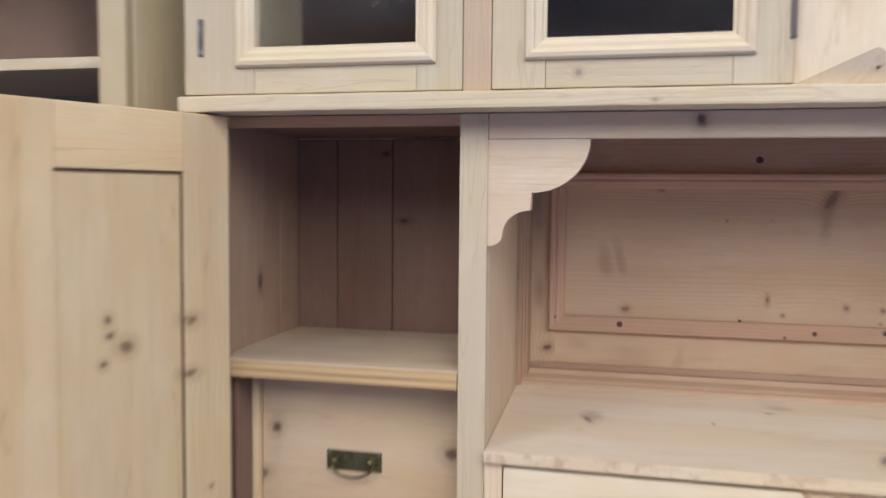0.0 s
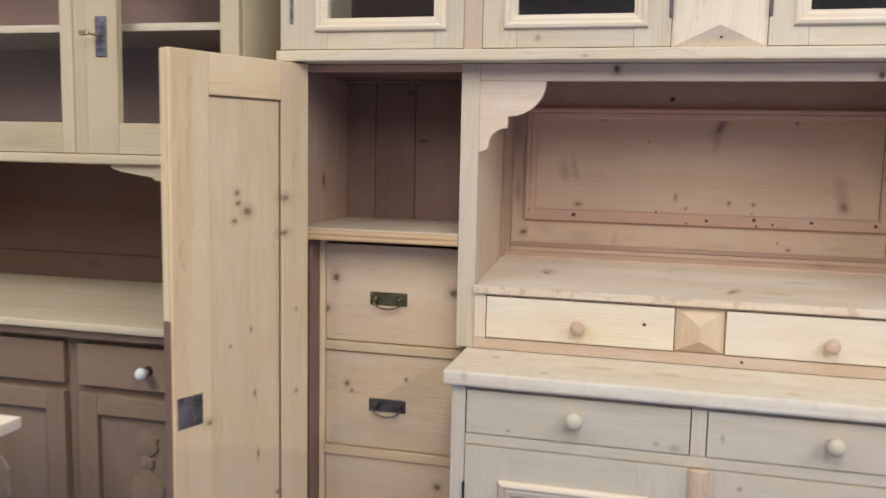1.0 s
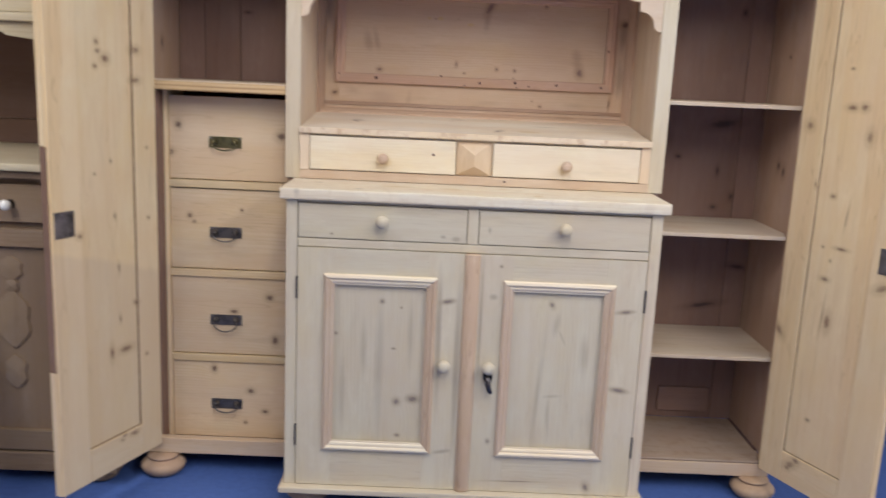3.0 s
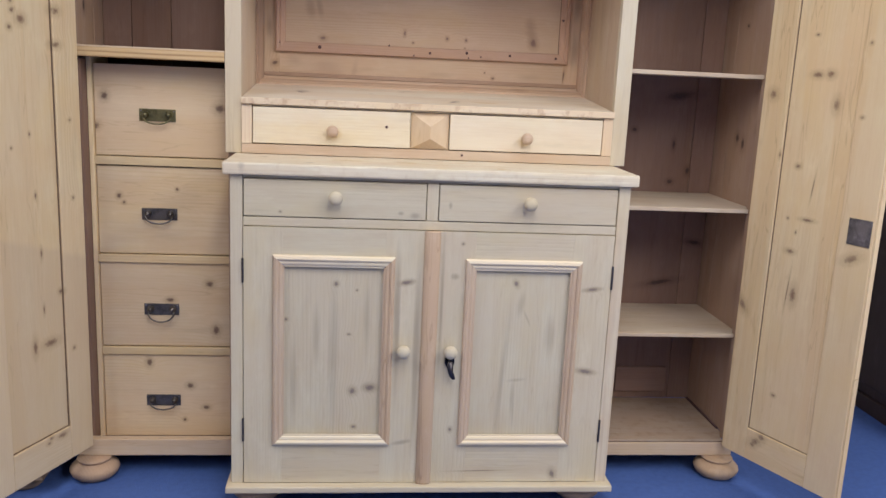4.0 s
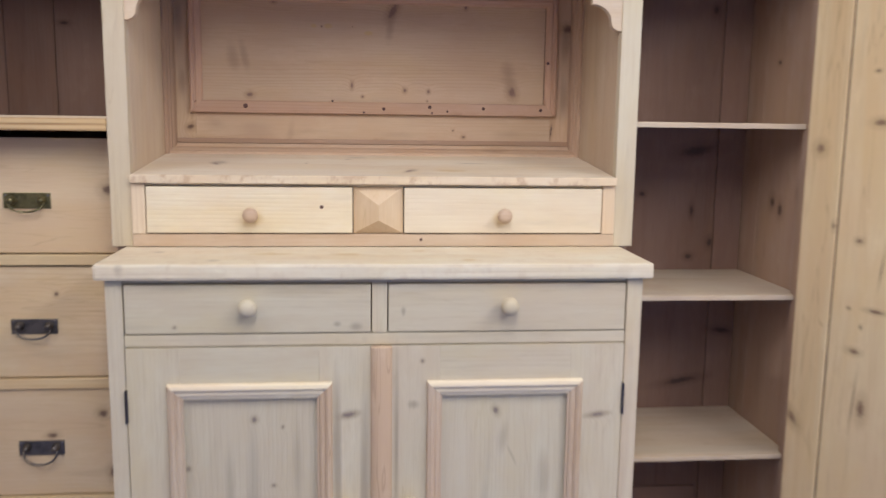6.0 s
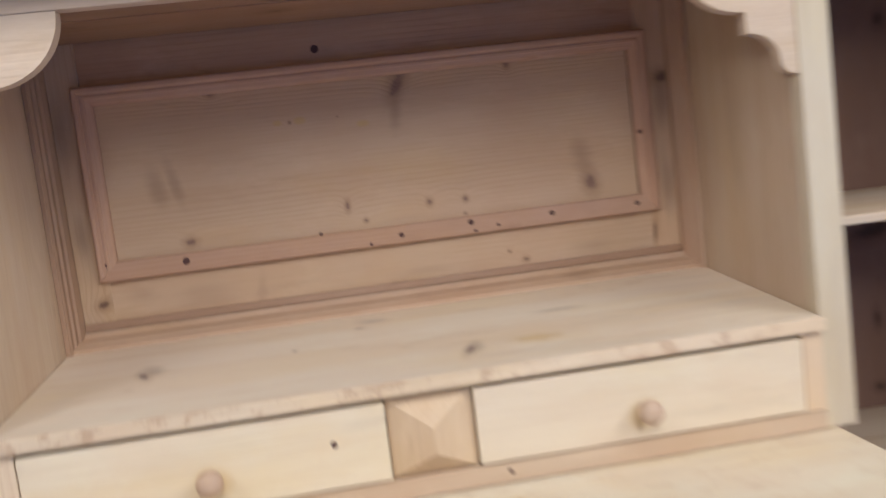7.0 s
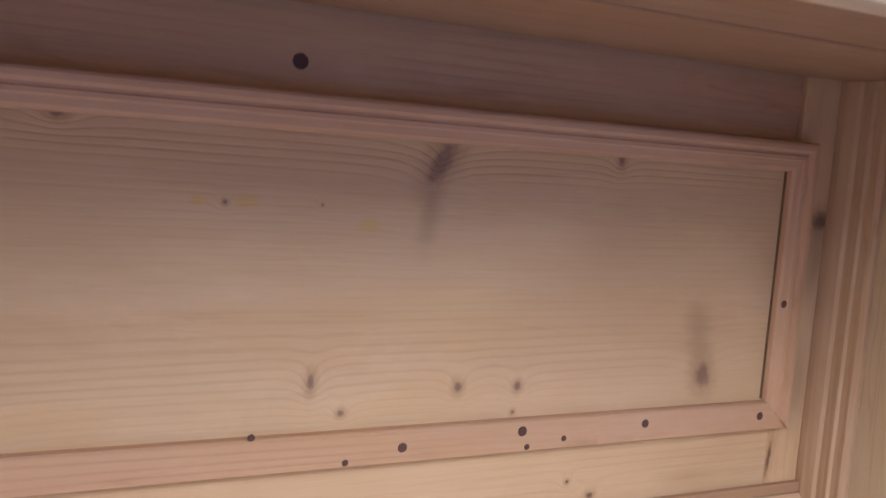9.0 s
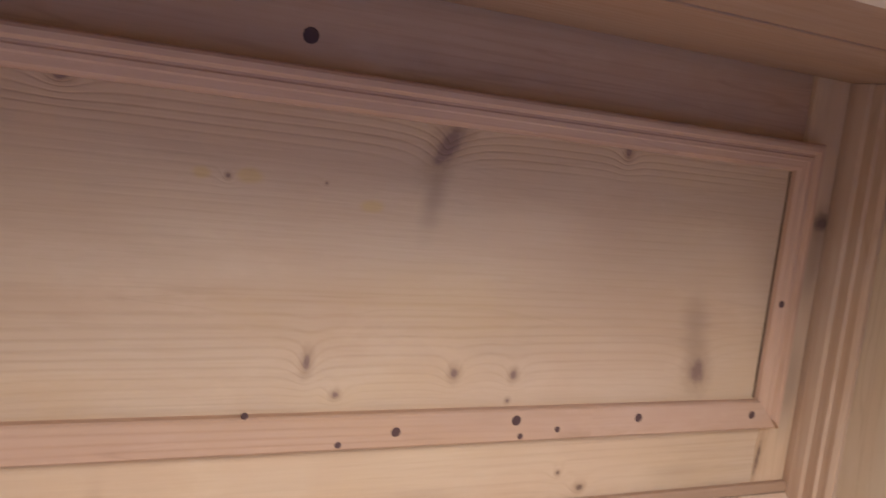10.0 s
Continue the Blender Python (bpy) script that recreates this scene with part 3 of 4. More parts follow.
def knob(parent, x, y, z, r, material, label=""):
    bm = bmesh.new()
    prof = [(r * 0.55, 0), (r * 0.5, r * 0.5), (r * 0.62, r * 0.75), (r * 0.92, r * 1.0), (r, r * 1.35), (r * 0.94, r * 1.7), (r * 0.7, r * 1.98), (r * 0.35, r * 2.1), (r * 0.05, r * 2.12)]
    add_lathe(bm, prof, (x, y, z), "y", 20)
    return part("knob", bm, material, parent, label, smooth=True)


def bun_foot(parent, x, y, z1, r, material):
    bm = bmesh.new()
    h = z1
    prof = [(r * 0.55, 0), (r * 0.74, h * 0.06), (r * 0.92, h * 0.24), (r, h * 0.45), (r * 0.97, h * 0.58), (r * 0.84, h * 0.72), (r * 0.64, h * 0.82), (r * 0.60, h * 0.86), (r * 0.68, h * 0.89), (r * 0.70, h * 0.95), (r * 0.68, h)]
    add_lathe(bm, prof, (x, y, 0), "z", 28)
    return part("bun_foot", bm, material, parent, smooth=True)


def bail_handle(parent, x, y, z, metal, label, drop=0.022, width=0.098):
    """A stamped back plate with two posts and a drop bail."""
    bm = bmesh.new()
    w, h = width / 2, 0.017
    add_box(bm, x - w, x + w, y - 0.002, y, z - h, z + h, 0.0008)
    plate = part("handle_plate", bm, metal, parent, label)
    for s in (-1, 1):
        bm = bmesh.new()
        add_lathe(bm, [(0.010, 0), (0.009, 0.005), (0.006, 0.008), (0.007, 0.012), (0.004, 0.016)], (x + s * 0.031, y - 0.002, z + 0.001), "y", 12)
        part("handle_post", bm, metal, plate, smooth=True)
    bm = bmesh.new()
    pts = []
    for i in range(17):
        a = math.pi * i / 16
        pts.append((x - 0.036 * math.cos(a), y - 0.012 - 0.006 * math.sin(a), z - 0.003 - drop * math.sin(a) ** 0.8))
    add_tube(bm, pts, 0.0024)
    part("bail", bm, metal, plate, "drop bail", smooth=True)
    for sx in (-0.9, 0.9):
        bm = bmesh.new()
        add_lathe(bm, [(0.0025, 0), (0.0022, 0.001), (0.001, 0.0015)], (x + sx * w, y - 0.002, z + 0.012), "y", 8)
        part("pin", bm, steel, plate)
    return plate


def nail(parent, x, y, z, r):
    bm = bmesh.new()
    add_lathe(bm, [(r, 0), (r * 0.8, 0.0006), (r * 0.3, 0.0008)], (x, y, z), "y", 10)
    return part("nail_hole", bm, hole_mat, parent)


# ---------------------------------------------------------------- the room
def structure(name, box, material, label, bevel=0.0):
    bm = bmesh.new()
    add_box(bm, *box, bevel)
    return tagged(part(name, bm, material), label, name.split("_")[0], kind="structure")


structure("floor", (-5, 5, -6, 1.05, -0.1, 0), blue, "blue short-pile carpet floor of a showroom")
structure("wall_north", (-5, 5, 0.95, 1.05, 0, 3.0), plaster, "white plastered wall behind the furniture")
structure("wall_south", (-5, 5, -6.1, -6, 0, 3.0), plaster, "white plastered wall")
structure("wall_west", (-5.1, -5, -6, 0.95, 0, 3.0), plaster, "white plastered wall")
structure("wall_east", (5, 5.1, -6, 0.95, 0, 3.0), plaster, "white plastered wall")
structure("ceiling", (-5, 5, -6, 1.05, 3.0, 3.1), plaster, "white plastered ceiling")

# ---------------------------------------------------------------- dresser base
base = thing("dresser", (0, 0.3, 0), "pale stripped pine dresser base with two drawers and two panelled doors", "cabinet")
slab("worktop", (-0.532, 0.532, 0.0, 0.600, 0.913, 0.944), top_x, base, "pale worktop with rounded worn edges")
for s in (-1, 1):
    board("corner_post", sorted((s * 0.484, s * 0.515)) + [0.015, 0.045, 0.078, 0.912], post_z if s > 0 else base_z, base)
    board("side_panel", sorted((s * 0.495, s * 0.513)) + [0.046, 0.60, 0.078, 0.912], base_z, base)
    bun_foot(base, s * 0.455, 0.10, 0.060, 0.072, foot_mat)
    bun_foot(base, s * 0.455, 0.52, 0.060, 0.07, foot_mat)
board("back_panel", (-0.494, 0.494, 0.585, 0.60, 0.08, 0.912), dusky_z, base)
board("top_rail", (-0.483, 0.483, 0.018, 0.04, 0.905, 0.912), base_x, base)
board("middle_rail", (-0.483, 0.483, 0.016, 0.04, 0.783, 0.806), base_x, base)
board("drawer_divider", (-0.019, 0.011, 0.016, 0.04, 0.807, 0.904), base_z, base)
slab("plinth", (-0.528, 0.528, -0.012, 0.60, 0.060, 0.078), base_x, base, "moulded plinth board", edge=0.004)
for x0, x1, kx in ((-0.481, -0.021, -0.251), (0.013, 0.481, 0.246)):
    drawer = board("drawer", (x0, x1, 0.014, 0.032, 0.8085, 0.9025), base_x, base)
    knob(drawer, kx, 0.014, 0.862, 0.018, base_x, "turned pine knob")
for x0, x1, p0, p1, kx, hx in ((-0.482, -0.003, -0.408, -0.095, -0.067, -0.4835), (0.003, 0.482, 0.089, 0.400, 0.058, 0.4835)):
    z0, z1, q0, q1 = 0.080, 0.781, 0.190, 0.710
    door = board("door", (p0 + 0.02, p1 - 0.02, 0.021, 0.032, q0 + 0.02, q1 - 0.02), base_panel_mat, base)
    board("stile", (x0, p0 + 0.025, 0.013, 0.036, z0, z1), base_z, door, 0.0003)
    board("stile", (p1 - 0.025, x1, 0.013, 0.036, z0, z1), base_z, door, 0.0003)
    board("rail", (p0 + 0.0252, p1 - 0.0252, 0.0131, 0.036, q1 - 0.025, z1), base_x, door, 0.0003)
    board("rail", (p0 + 0.0252, p1 - 0.0252, 0.0131, 0.036, z0, q0 + 0.025), base_x, door, 0.0003)
    frame_bars("moulding", p0, p1, q0, q1, 0.0128, MOULD, (tan_z, cream_x), door)
    knob(door, kx, 0.013, 0.461, 0.018, base_x, "turned pine knob")
    for hz in (0.667, 0.232):
        board("hinge", (hx - 0.0026, hx + 0.0026, 0.009, 0.018, hz - 0.032, hz + 0.032), iron, door, 0.001, "dark iron hinge")
bm = bmesh.new()
add_lathe(bm, [(0.020, 0), (0.021, 0.003), (0.021, 0.699), (0.020, 0.702)], (0, 0, 0.0795), "z", 20)
bmesh.ops.scale(bm, vec=(1, 0.55, 1), verts=bm.verts)
bmesh.ops.translate(bm, vec=(0, 0.0115, 0), verts=bm.verts)
part("astragal", bm, astragal_z, base, "rounded rosy cover strip between the doors", smooth=True)
bm = extrude_outline([(0.0495, 0.450), (0.0665, 0.450), (0.0705, 0.442), (0.0715, 0.428), (0.068, 0.414), (0.060, 0.407), (0.052, 0.412), (0.0455, 0.425), (0.0465, 0.440)], 0.009, 0.013)
lock = part("escutcheon", bm, black, base, "black iron keyhole plate with a key")
bm = extrude_outline([(0.052, 0.436), (0.063, 0.436), (0.066, 0.424), (0.066, 0.410), (0.072, 0.394), (0.0725, 0.388), (0.066, 0.387), (0.058, 0.394), (0.053, 0.406), (0.050, 0.422)], -0.014, -0.009)
add_tube(bm, [(0.058, 0.012, 0.430), (0.058, -0.010, 0.430)], 0.0035)
part("key", bm, iron, lock, smooth=True)

# ---------------------------------------------------------------- hutch with the niche
hutch = thing("hutch", (0, 0.4, 0.945), "stripped pine hutch with an open niche and two small drawers", "hutch")
for s in (-1, 1):
    board("post", sorted((s * 0.513, s * 0.556)) + [0.220, 0.245, 0.945, 1.606], pale_z, hutch)
    board("side_panel", sorted((s * 0.513, s * 0.535)) + [0.246, 0.595, 0.945, 1.606], flank_z, hutch)
    plan = [(0.5125, 0.541), (0.506, 0.540), (0.503, 0.546), (0.503, 0.556), (0.4995, 0.558), (0.4995, 0.570), (0.496, 0.573), (0.493, 0.585), (0.493, 0.5935), (0.5125, 0.5935)]
    bm = bmesh.new()
    low, high = ([bm.verts.new((s * x, y, z)) for x, y in plan] for z in (1.10, 1.5935))
    bm.faces.new(low)
    bm.faces.new(high)
    for k in range(len(plan)):
        bm.faces.new((low[k], low[k - 1], high[k - 1], high[k]))
    part("corner_moulding", bm, dusty_z, hutch, "reeded rosy corner moulding")
    outline = [(-0.513, 1.567), (-0.362, 1.567)]
    for i in range(1, 15):
        a = math.pi / 2 * i / 14
        outline.append((-0.362 - 0.085 * (1 - math.cos(a)) , 1.567 - 0.079 * math.sin(a)))
    outline += [(-0.447, 1.4875), (-0.4485, 1.4615)]
    for i in range(1, 11):
        a = math.pi / 2 * i / 10
        outline.append((-0.4485 - 0.042 * math.sin(a), 1.4615 - 0.037 * (1 - math.cos(a))))
    for i in range(1, 6):
        a = math.pi / 2 * i / 5
        outline.append((-0.4905 - 0.022 * (1 - math.cos(a)), 1.4245 - 0.018 * math.sin(a)))
    outline.append((-0.513, 1.405))
    part("corbel", extrude_outline([(x * -s, z) for x, z in outline], 0.2235, 0.243), rail_x, hutch, "fretted pine corbel")
board("front_rail", (-0.5125, 0.5125, 0.222, 0.244, 1.5675, 1.606), rail_x, hutch)
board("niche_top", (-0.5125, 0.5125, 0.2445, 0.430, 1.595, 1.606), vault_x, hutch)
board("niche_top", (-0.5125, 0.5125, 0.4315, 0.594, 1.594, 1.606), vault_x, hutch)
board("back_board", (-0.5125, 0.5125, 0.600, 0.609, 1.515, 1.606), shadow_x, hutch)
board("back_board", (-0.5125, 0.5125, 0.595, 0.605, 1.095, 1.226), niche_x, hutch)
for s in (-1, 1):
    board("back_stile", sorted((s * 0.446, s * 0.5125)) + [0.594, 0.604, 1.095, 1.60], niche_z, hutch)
panel = board("niche_panel", (-0.445, 0.445, 0.593, 0.600, 1.2265, 1.5265), niche_panel_mat, hutch, 0.0005, "knotty pine back panel")
frame_bars("moulding", -0.458, 0.458, 1.226, 1.527, 0.594, FLAT_MOULD, (rosy_z, rosy_x), panel, 0.0065, [(0, 0.010), (0.0015, 0.0115), (0.0285, 0.0115), (0.030, 0.0095)])
for nx, nz, nr in ((-0.324, 1.243, 0.006), (-0.443, 1.252, 0.004), (0.134, 1.246, 0.005), (0.271, 1.244, 0.0045), (0.419, 1.242, 0.0045), (0.435, 1.36, 0.004), (0.018, 1.24, 0.0045),
                   (-0.110, 1.258, 0.003), (-0.032, 1.231, 0.003), (0.140, 1.231, 0.003), (0.179, 1.236, 0.003)):
    nail(panel, nx, 0.5826, nz, nr)
board("joint", (0.4264, 0.4278, 0.5912, 0.5932, 1.258, 1.496), grime, panel, 0)
nail(hutch, -0.082, 0.600, 1.551, 0.0066)
section = [(0.546, 1.1245), (0.548, 1.131), (0.556, 1.134), (0.560, 1.137), (0.580, 1.142), (0.586, 1.150), (0.5935, 1.151), (0.5935, 1.118), (0.550, 1.118)]
bm = bmesh.new()
ends = [[bm.verts.new((x, y, z)) for y, z in section] for x in (-0.503, 0.503)]
bm.faces.new(ends[0])
bm.faces.new(ends[1])
for k in range(len(section)):
    bm.faces.new((ends[0][k], ends[0][k - 1], ends[1][k - 1], ends[1][k]))
part("back_moulding", bm, dusty_x, hutch, "rosy moulding along the back of the shelf")
board("cove_strip", (-0.4925, 0.4925, 0.5865, 0.5938, 1.1512, 1.1625), cove_x, hutch, 0.0015, "dark strip above the moulding")
bm = bmesh.new()
add_box(bm, -0.5122, 0.5122, 0.2115, 0.5930, 1.0795, 1.0955, 0.0015)
for v in bm.verts:
    v.co.z += (v.co.y - 0.2115) * 0.088
part("shelf", bm, ledge_x, hutch, "pale shelf board sloping gently up to the back")
slab("shelf_edge", (-0.5125, 0.5125, 0.206, 0.2112, 1.0785, 1.0962), edge_x, hutch, "mottled sanded front edge", edge=0.0018, wear=0.001)
board("drawer_rail", (-0.5125, 0.5125, 0.216, 0.24, 0.9455, 0.972), blush_x, hutch)
board("drawer_rail", (-0.483, 0.483, 0.218, 0.24, 1.0735, 1.0778), pale_x, hutch, 0.001)
for s in (-1, 1):
    board("drawer_stile", sorted((s * 0.4845, s * 0.5125)) + [0.215, 0.24, 0.9722, 1.0778], stile_z, hutch)
for x0, x1, kx in ((-0.483, -0.0565, -0.268), (0.0515, 0.483, 0.266)):
    drawer = board("drawer", (x0 + 0.0008, x1 - 0.0008, 0.212, 0.23, 0.9748, 1.0715), cream_x, hutch)
    knob(drawer, kx, 0.212, 1.014, 0.016, tan_x, "turned rosy pine knob")
nail(hutch, -0.122, 0.2118, 1.030, 0.0042)
bm = bmesh.new()
x0, x1, z0, z1, ym, yf = -0.0555, 0.0505, 0.9735, 1.0725, 0.196, 0.222
ring = [bm.verts.new(c) for c in ((x0, yf, z0), (x1, yf, z0), (x1, yf, z1), (x0, yf, z1))]
ridge = [bm.verts.new((-0.0025, ym, z0 + 0.030)), bm.verts.new((-0.0025, ym, z1 - 0.037))]
for f in ((ring[0], ring[1], ridge[0]), (ring[1], ring[2], ridge[1], ridge[0]), (ring[2], ring[3], ridge[1]), (ring[3], ring[0], ridge[0], ridge[1]), tuple(ring)):
    bm.faces.new(f)
part("pyramid_block", bm, amber_z, hutch, "faceted amber pyramid block")
nail(hutch, 0.089, 0.2162, 0.960, 0.0038)

# ---------------------------------------------------------------- tall side cupboards
def cupboard(s, name, label, cuts):
    """s: -1 or 1, the side of the dresser. Outer side, back, bottom, feet."""
    ob = thing(name, (s * 0.765, 0.34, 0), label, "cupboard", "tall cupboards beside the dresser")
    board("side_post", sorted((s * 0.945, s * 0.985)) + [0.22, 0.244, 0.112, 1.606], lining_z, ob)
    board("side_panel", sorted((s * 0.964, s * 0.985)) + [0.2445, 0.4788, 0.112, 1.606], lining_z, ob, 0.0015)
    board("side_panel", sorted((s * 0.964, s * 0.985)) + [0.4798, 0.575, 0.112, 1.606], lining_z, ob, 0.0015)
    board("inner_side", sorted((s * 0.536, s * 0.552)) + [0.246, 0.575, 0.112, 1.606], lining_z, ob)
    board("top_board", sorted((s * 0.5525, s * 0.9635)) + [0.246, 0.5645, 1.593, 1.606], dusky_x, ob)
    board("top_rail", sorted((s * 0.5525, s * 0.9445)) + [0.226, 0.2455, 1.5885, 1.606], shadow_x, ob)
    slab("bottom_rail", sorted((s * 0.530, s * 0.975)) + [0.215, 0.242, 0.062, 0.112 if s < 0 else 0.1035], blush_x, ob, edge=0.003)
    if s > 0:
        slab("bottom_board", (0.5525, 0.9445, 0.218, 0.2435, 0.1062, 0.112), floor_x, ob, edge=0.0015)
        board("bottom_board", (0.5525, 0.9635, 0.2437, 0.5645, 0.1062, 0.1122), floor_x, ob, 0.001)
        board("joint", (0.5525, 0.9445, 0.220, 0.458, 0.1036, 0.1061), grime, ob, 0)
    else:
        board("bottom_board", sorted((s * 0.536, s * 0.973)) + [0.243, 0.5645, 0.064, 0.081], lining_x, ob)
    for a, b in zip(cuts, cuts[1:]):
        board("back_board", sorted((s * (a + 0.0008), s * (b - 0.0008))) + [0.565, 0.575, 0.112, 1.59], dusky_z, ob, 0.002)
    board("back_lining", sorted((s * 0.5525, s * 0.9635)) + [0.5752, 0.579, 0.112, 1.59], grime, ob, 0)
    bun_foot(ob, s * 0.929, 0.214, 0.062, 0.068, foot_mat)
    bun_foot(ob, s * 0.905, 0.42, 0.062, 0.05, foot_mat)
    return ob


def open_door(parent, hinge, angle, s, materials, plate_at):
    """A framed door swung open about an upright hinge; built shut along x, its inner face towards -y when open."""
    up, level = materials
    width, z0, z1 = 0.392, 0.100, 1.604
    m = pose(hinge[0], hinge[1], 0, 0, 0, angle)
    bm = bmesh.new()
    add_box(bm, 0.080, width - 0.095, -0.008, 0.006, 0.185, 1.525, 0.001)
    door = part("door", bm, up, None)
    door.parent = parent
    door.matrix_local = Matrix.Translation(-ORIGIN[parent]) @ m
    t0, t1 = -0.013, 0.013
    ORIGIN[door] = Vector()
    for name, box, mat in (("stile", (0.0, 0.086, t0, t1, z0, z1), up), ("stile", (width - 0.100, width, t0, t1, z0, z1), up),
                           ("rail", (0.0862, width - 0.1002, t0, t1, 1.515, z1), level), ("rail", (0.0862, width - 0.1002, t0, t1, z0, 0.195), level)):
        bm = bmesh.new()
        add_box(bm, *box, 0.003)
        part(name, bm, mat, door)
    face = plate_at[2]
    skin = sorted((face * 0.0055, face * 0.0088) if face > 0 else (-0.0078, -0.0092))
    for box in ((0.0865, 0.0892, *skin, 0.196, 1.514), (0.0895, width - 0.103, *skin, 1.5115, 1.5142), (0.0895, width - 0.103, *skin, 0.1955, 0.1975)):
        bm = bmesh.new()
        add_box(bm, *box, 0.0)
        part("joint", bm, grime, door)
    for e0, e1, mat in ((0.102, 0.45, up), (0.452, 1.04, umber_z if s < 0 else up), (1.042, 1.602, up)):
        bm = bmesh.new()
        add_box(bm, width + 0.0002, width + 0.005, -0.011, 0.006, e0, e1, 0.001)
        part("rebate_strip", bm, mat, door)
    a, c, face = plate_at
    bm = bmesh.new()
    add_box(bm, a - 0.032, min(a + 0.032, width - 0.002), *sorted((face * t1, face * (t1 + 0.003))), c - 0.034, c + 0.034, 0.001)
    lock = part("lock_plate", bm, steel, door, "worn grey steel lock plate")
    for sx in (-0.024, 0.018):
        for sz in (-0.026, 0.026):
            bm = bmesh.new()
            add_box(bm, a + sx - 0.003, a + sx + 0.003, *sorted((face * (t1 + 0.003), face * (t1 + 0.0042))), c + sz - 0.003, c + sz + 0.003, 0.0005)
            part("screw", bm, steel, lock)
    return door


left = cupboard(-1, "drawer_cupboard", "tall pine cupboard with four inner drawers, its door open", (0.553, 0.765, 0.880, 0.9635))
slab("shelf", (-0.9445, -0.5535, 0.226, 0.2438, 1.184, 1.213), shelf_x, left, "thick shelf with a grained front edge", edge=0.003)
board("shelf_board", (-0.9635, -0.5535, 0.244, 0.5645, 1.184, 1.213), shelf_x, left)
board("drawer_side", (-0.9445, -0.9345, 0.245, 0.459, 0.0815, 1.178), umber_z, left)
board("shelf_lip", (-0.936, -0.5575, 0.2205, 0.2257, 1.183, 1.2085), lip_x, left, 0.002, "amber front lip with bold grain")
board("drawer_stile", (-0.934, -0.922, 0.292, 0.459, 0.0815, 1.183), ldoor_z, left)
for k, (z0, z1) in enumerate(((0.918, 1.166), (0.640, 0.888), (0.365, 0.613), (0.084, 0.337))):
    drawer = board("drawer", (-0.920, -0.5535, 0.305, 0.325, z0, z1), drawer_x, left, 0.002)
    bail_handle(drawer, -0.752, 0.305, (1.032, 0.755, 0.476, 0.197)[k], *((brass, "green-tarnished brass back plate", 0.020), (pewter, "dull grey metal back plate", 0.022), (pewter, "dull grey metal back plate", 0.031), (pewter, "dull grey metal back plate", 0.021))[k])
    if k < 3:
        board("drawer_rail", (-0.9215, -0.5535, 0.298, 0.33, z0 - 0.026, z0 - 0.003), honey_x, left)
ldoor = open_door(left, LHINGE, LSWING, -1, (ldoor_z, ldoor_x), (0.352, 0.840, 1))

right = cupboard(1, "shelf_cupboard", "tall pine cupboard with open shelves, its door open", (0.553, 0.889, 0.9635))
for z in (1.217, 0.831, 0.450):
    shelf = slab("shelf", (0.5535, 0.9445, 0.228, 0.2438, z - 0.012, z), shelf_x, right, edge=0.002)
    board("shelf_board", (0.5535, 0.9635, 0.244, 0.5645, z - 0.012, z), shelf_x, shelf, 0.001)
board("repair_board", (0.700, 0.876, 0.556, 0.5645, 0.138, 0.226), repair_x, right)
board("joint", (0.957, 0.9635, 0.30, 0.56, 0.1125, 0.1175), hole_mat, right, 0)
rdoor = open_door(right, RHINGE, RSWING, 1, (rdoor_z, rdoor_x), (0.352, 0.832, -1))

# ---------------------------------------------------------------- glazed top
top = thing("glazed_top_cabinet", (0, 0.3, 1.607), "pale pine top cabinet with a row of glazed doors", "cabinet")
slab("base_moulding", (-0.989, 0.989, 0.155, 0.60, 1.607, 1.632), strip_x, top, edge=0.004)
for s in (-1, 1):
    board("side_panel", sorted((s * 0.965, s * 0.984)) + [0.19, 0.60, 1.6325, 2.23], pale_z, top)
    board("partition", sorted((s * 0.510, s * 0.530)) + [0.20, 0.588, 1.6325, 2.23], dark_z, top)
    board("middle_stile", sorted((s * 0.500, s * 0.541)) + [0.168, 0.195, 1.6325, 2.23], blush_z, top)
# near-black partitions, back, floor and shelf paint in the shade behind the glass
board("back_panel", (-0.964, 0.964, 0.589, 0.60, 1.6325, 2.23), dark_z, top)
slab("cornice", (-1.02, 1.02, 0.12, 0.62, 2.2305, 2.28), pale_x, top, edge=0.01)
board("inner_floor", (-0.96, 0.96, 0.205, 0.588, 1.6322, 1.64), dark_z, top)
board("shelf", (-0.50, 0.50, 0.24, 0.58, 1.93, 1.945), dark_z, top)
board("centre_panel", (-0.0955, 0.0955, 0.176, 0.195, 1.6325, 2.23), cream_z, top)
bm = bmesh.new()
x0, x1, z0, z1, ym, yf = -0.0945, 0.0945, 1.634, 2.21, 0.150, 0.1755
ring = [bm.verts.new(c) for c in ((x0, yf, z0), (x1, yf, z0), (x1, yf, z1), (x0, yf, z1))]
ridge = [bm.verts.new((0, ym, z0 + 0.042)), bm.verts.new((0, ym, z1 - 0.042))]
for f in ((ring[0], ring[1], ridge[0]), (ring[1], ring[2], ridge[1], ridge[0]), (ring[2], ring[3], ridge[1]), (ring[3], ring[0], ridge[0], ridge[1]), tuple(ring)):
    bm.faces.new(f)
part("pyramid_block", bm, cream_z, top, "long faceted pine ornament")
nail(top, 0.004, 0.161, 1.652, 0.0028)
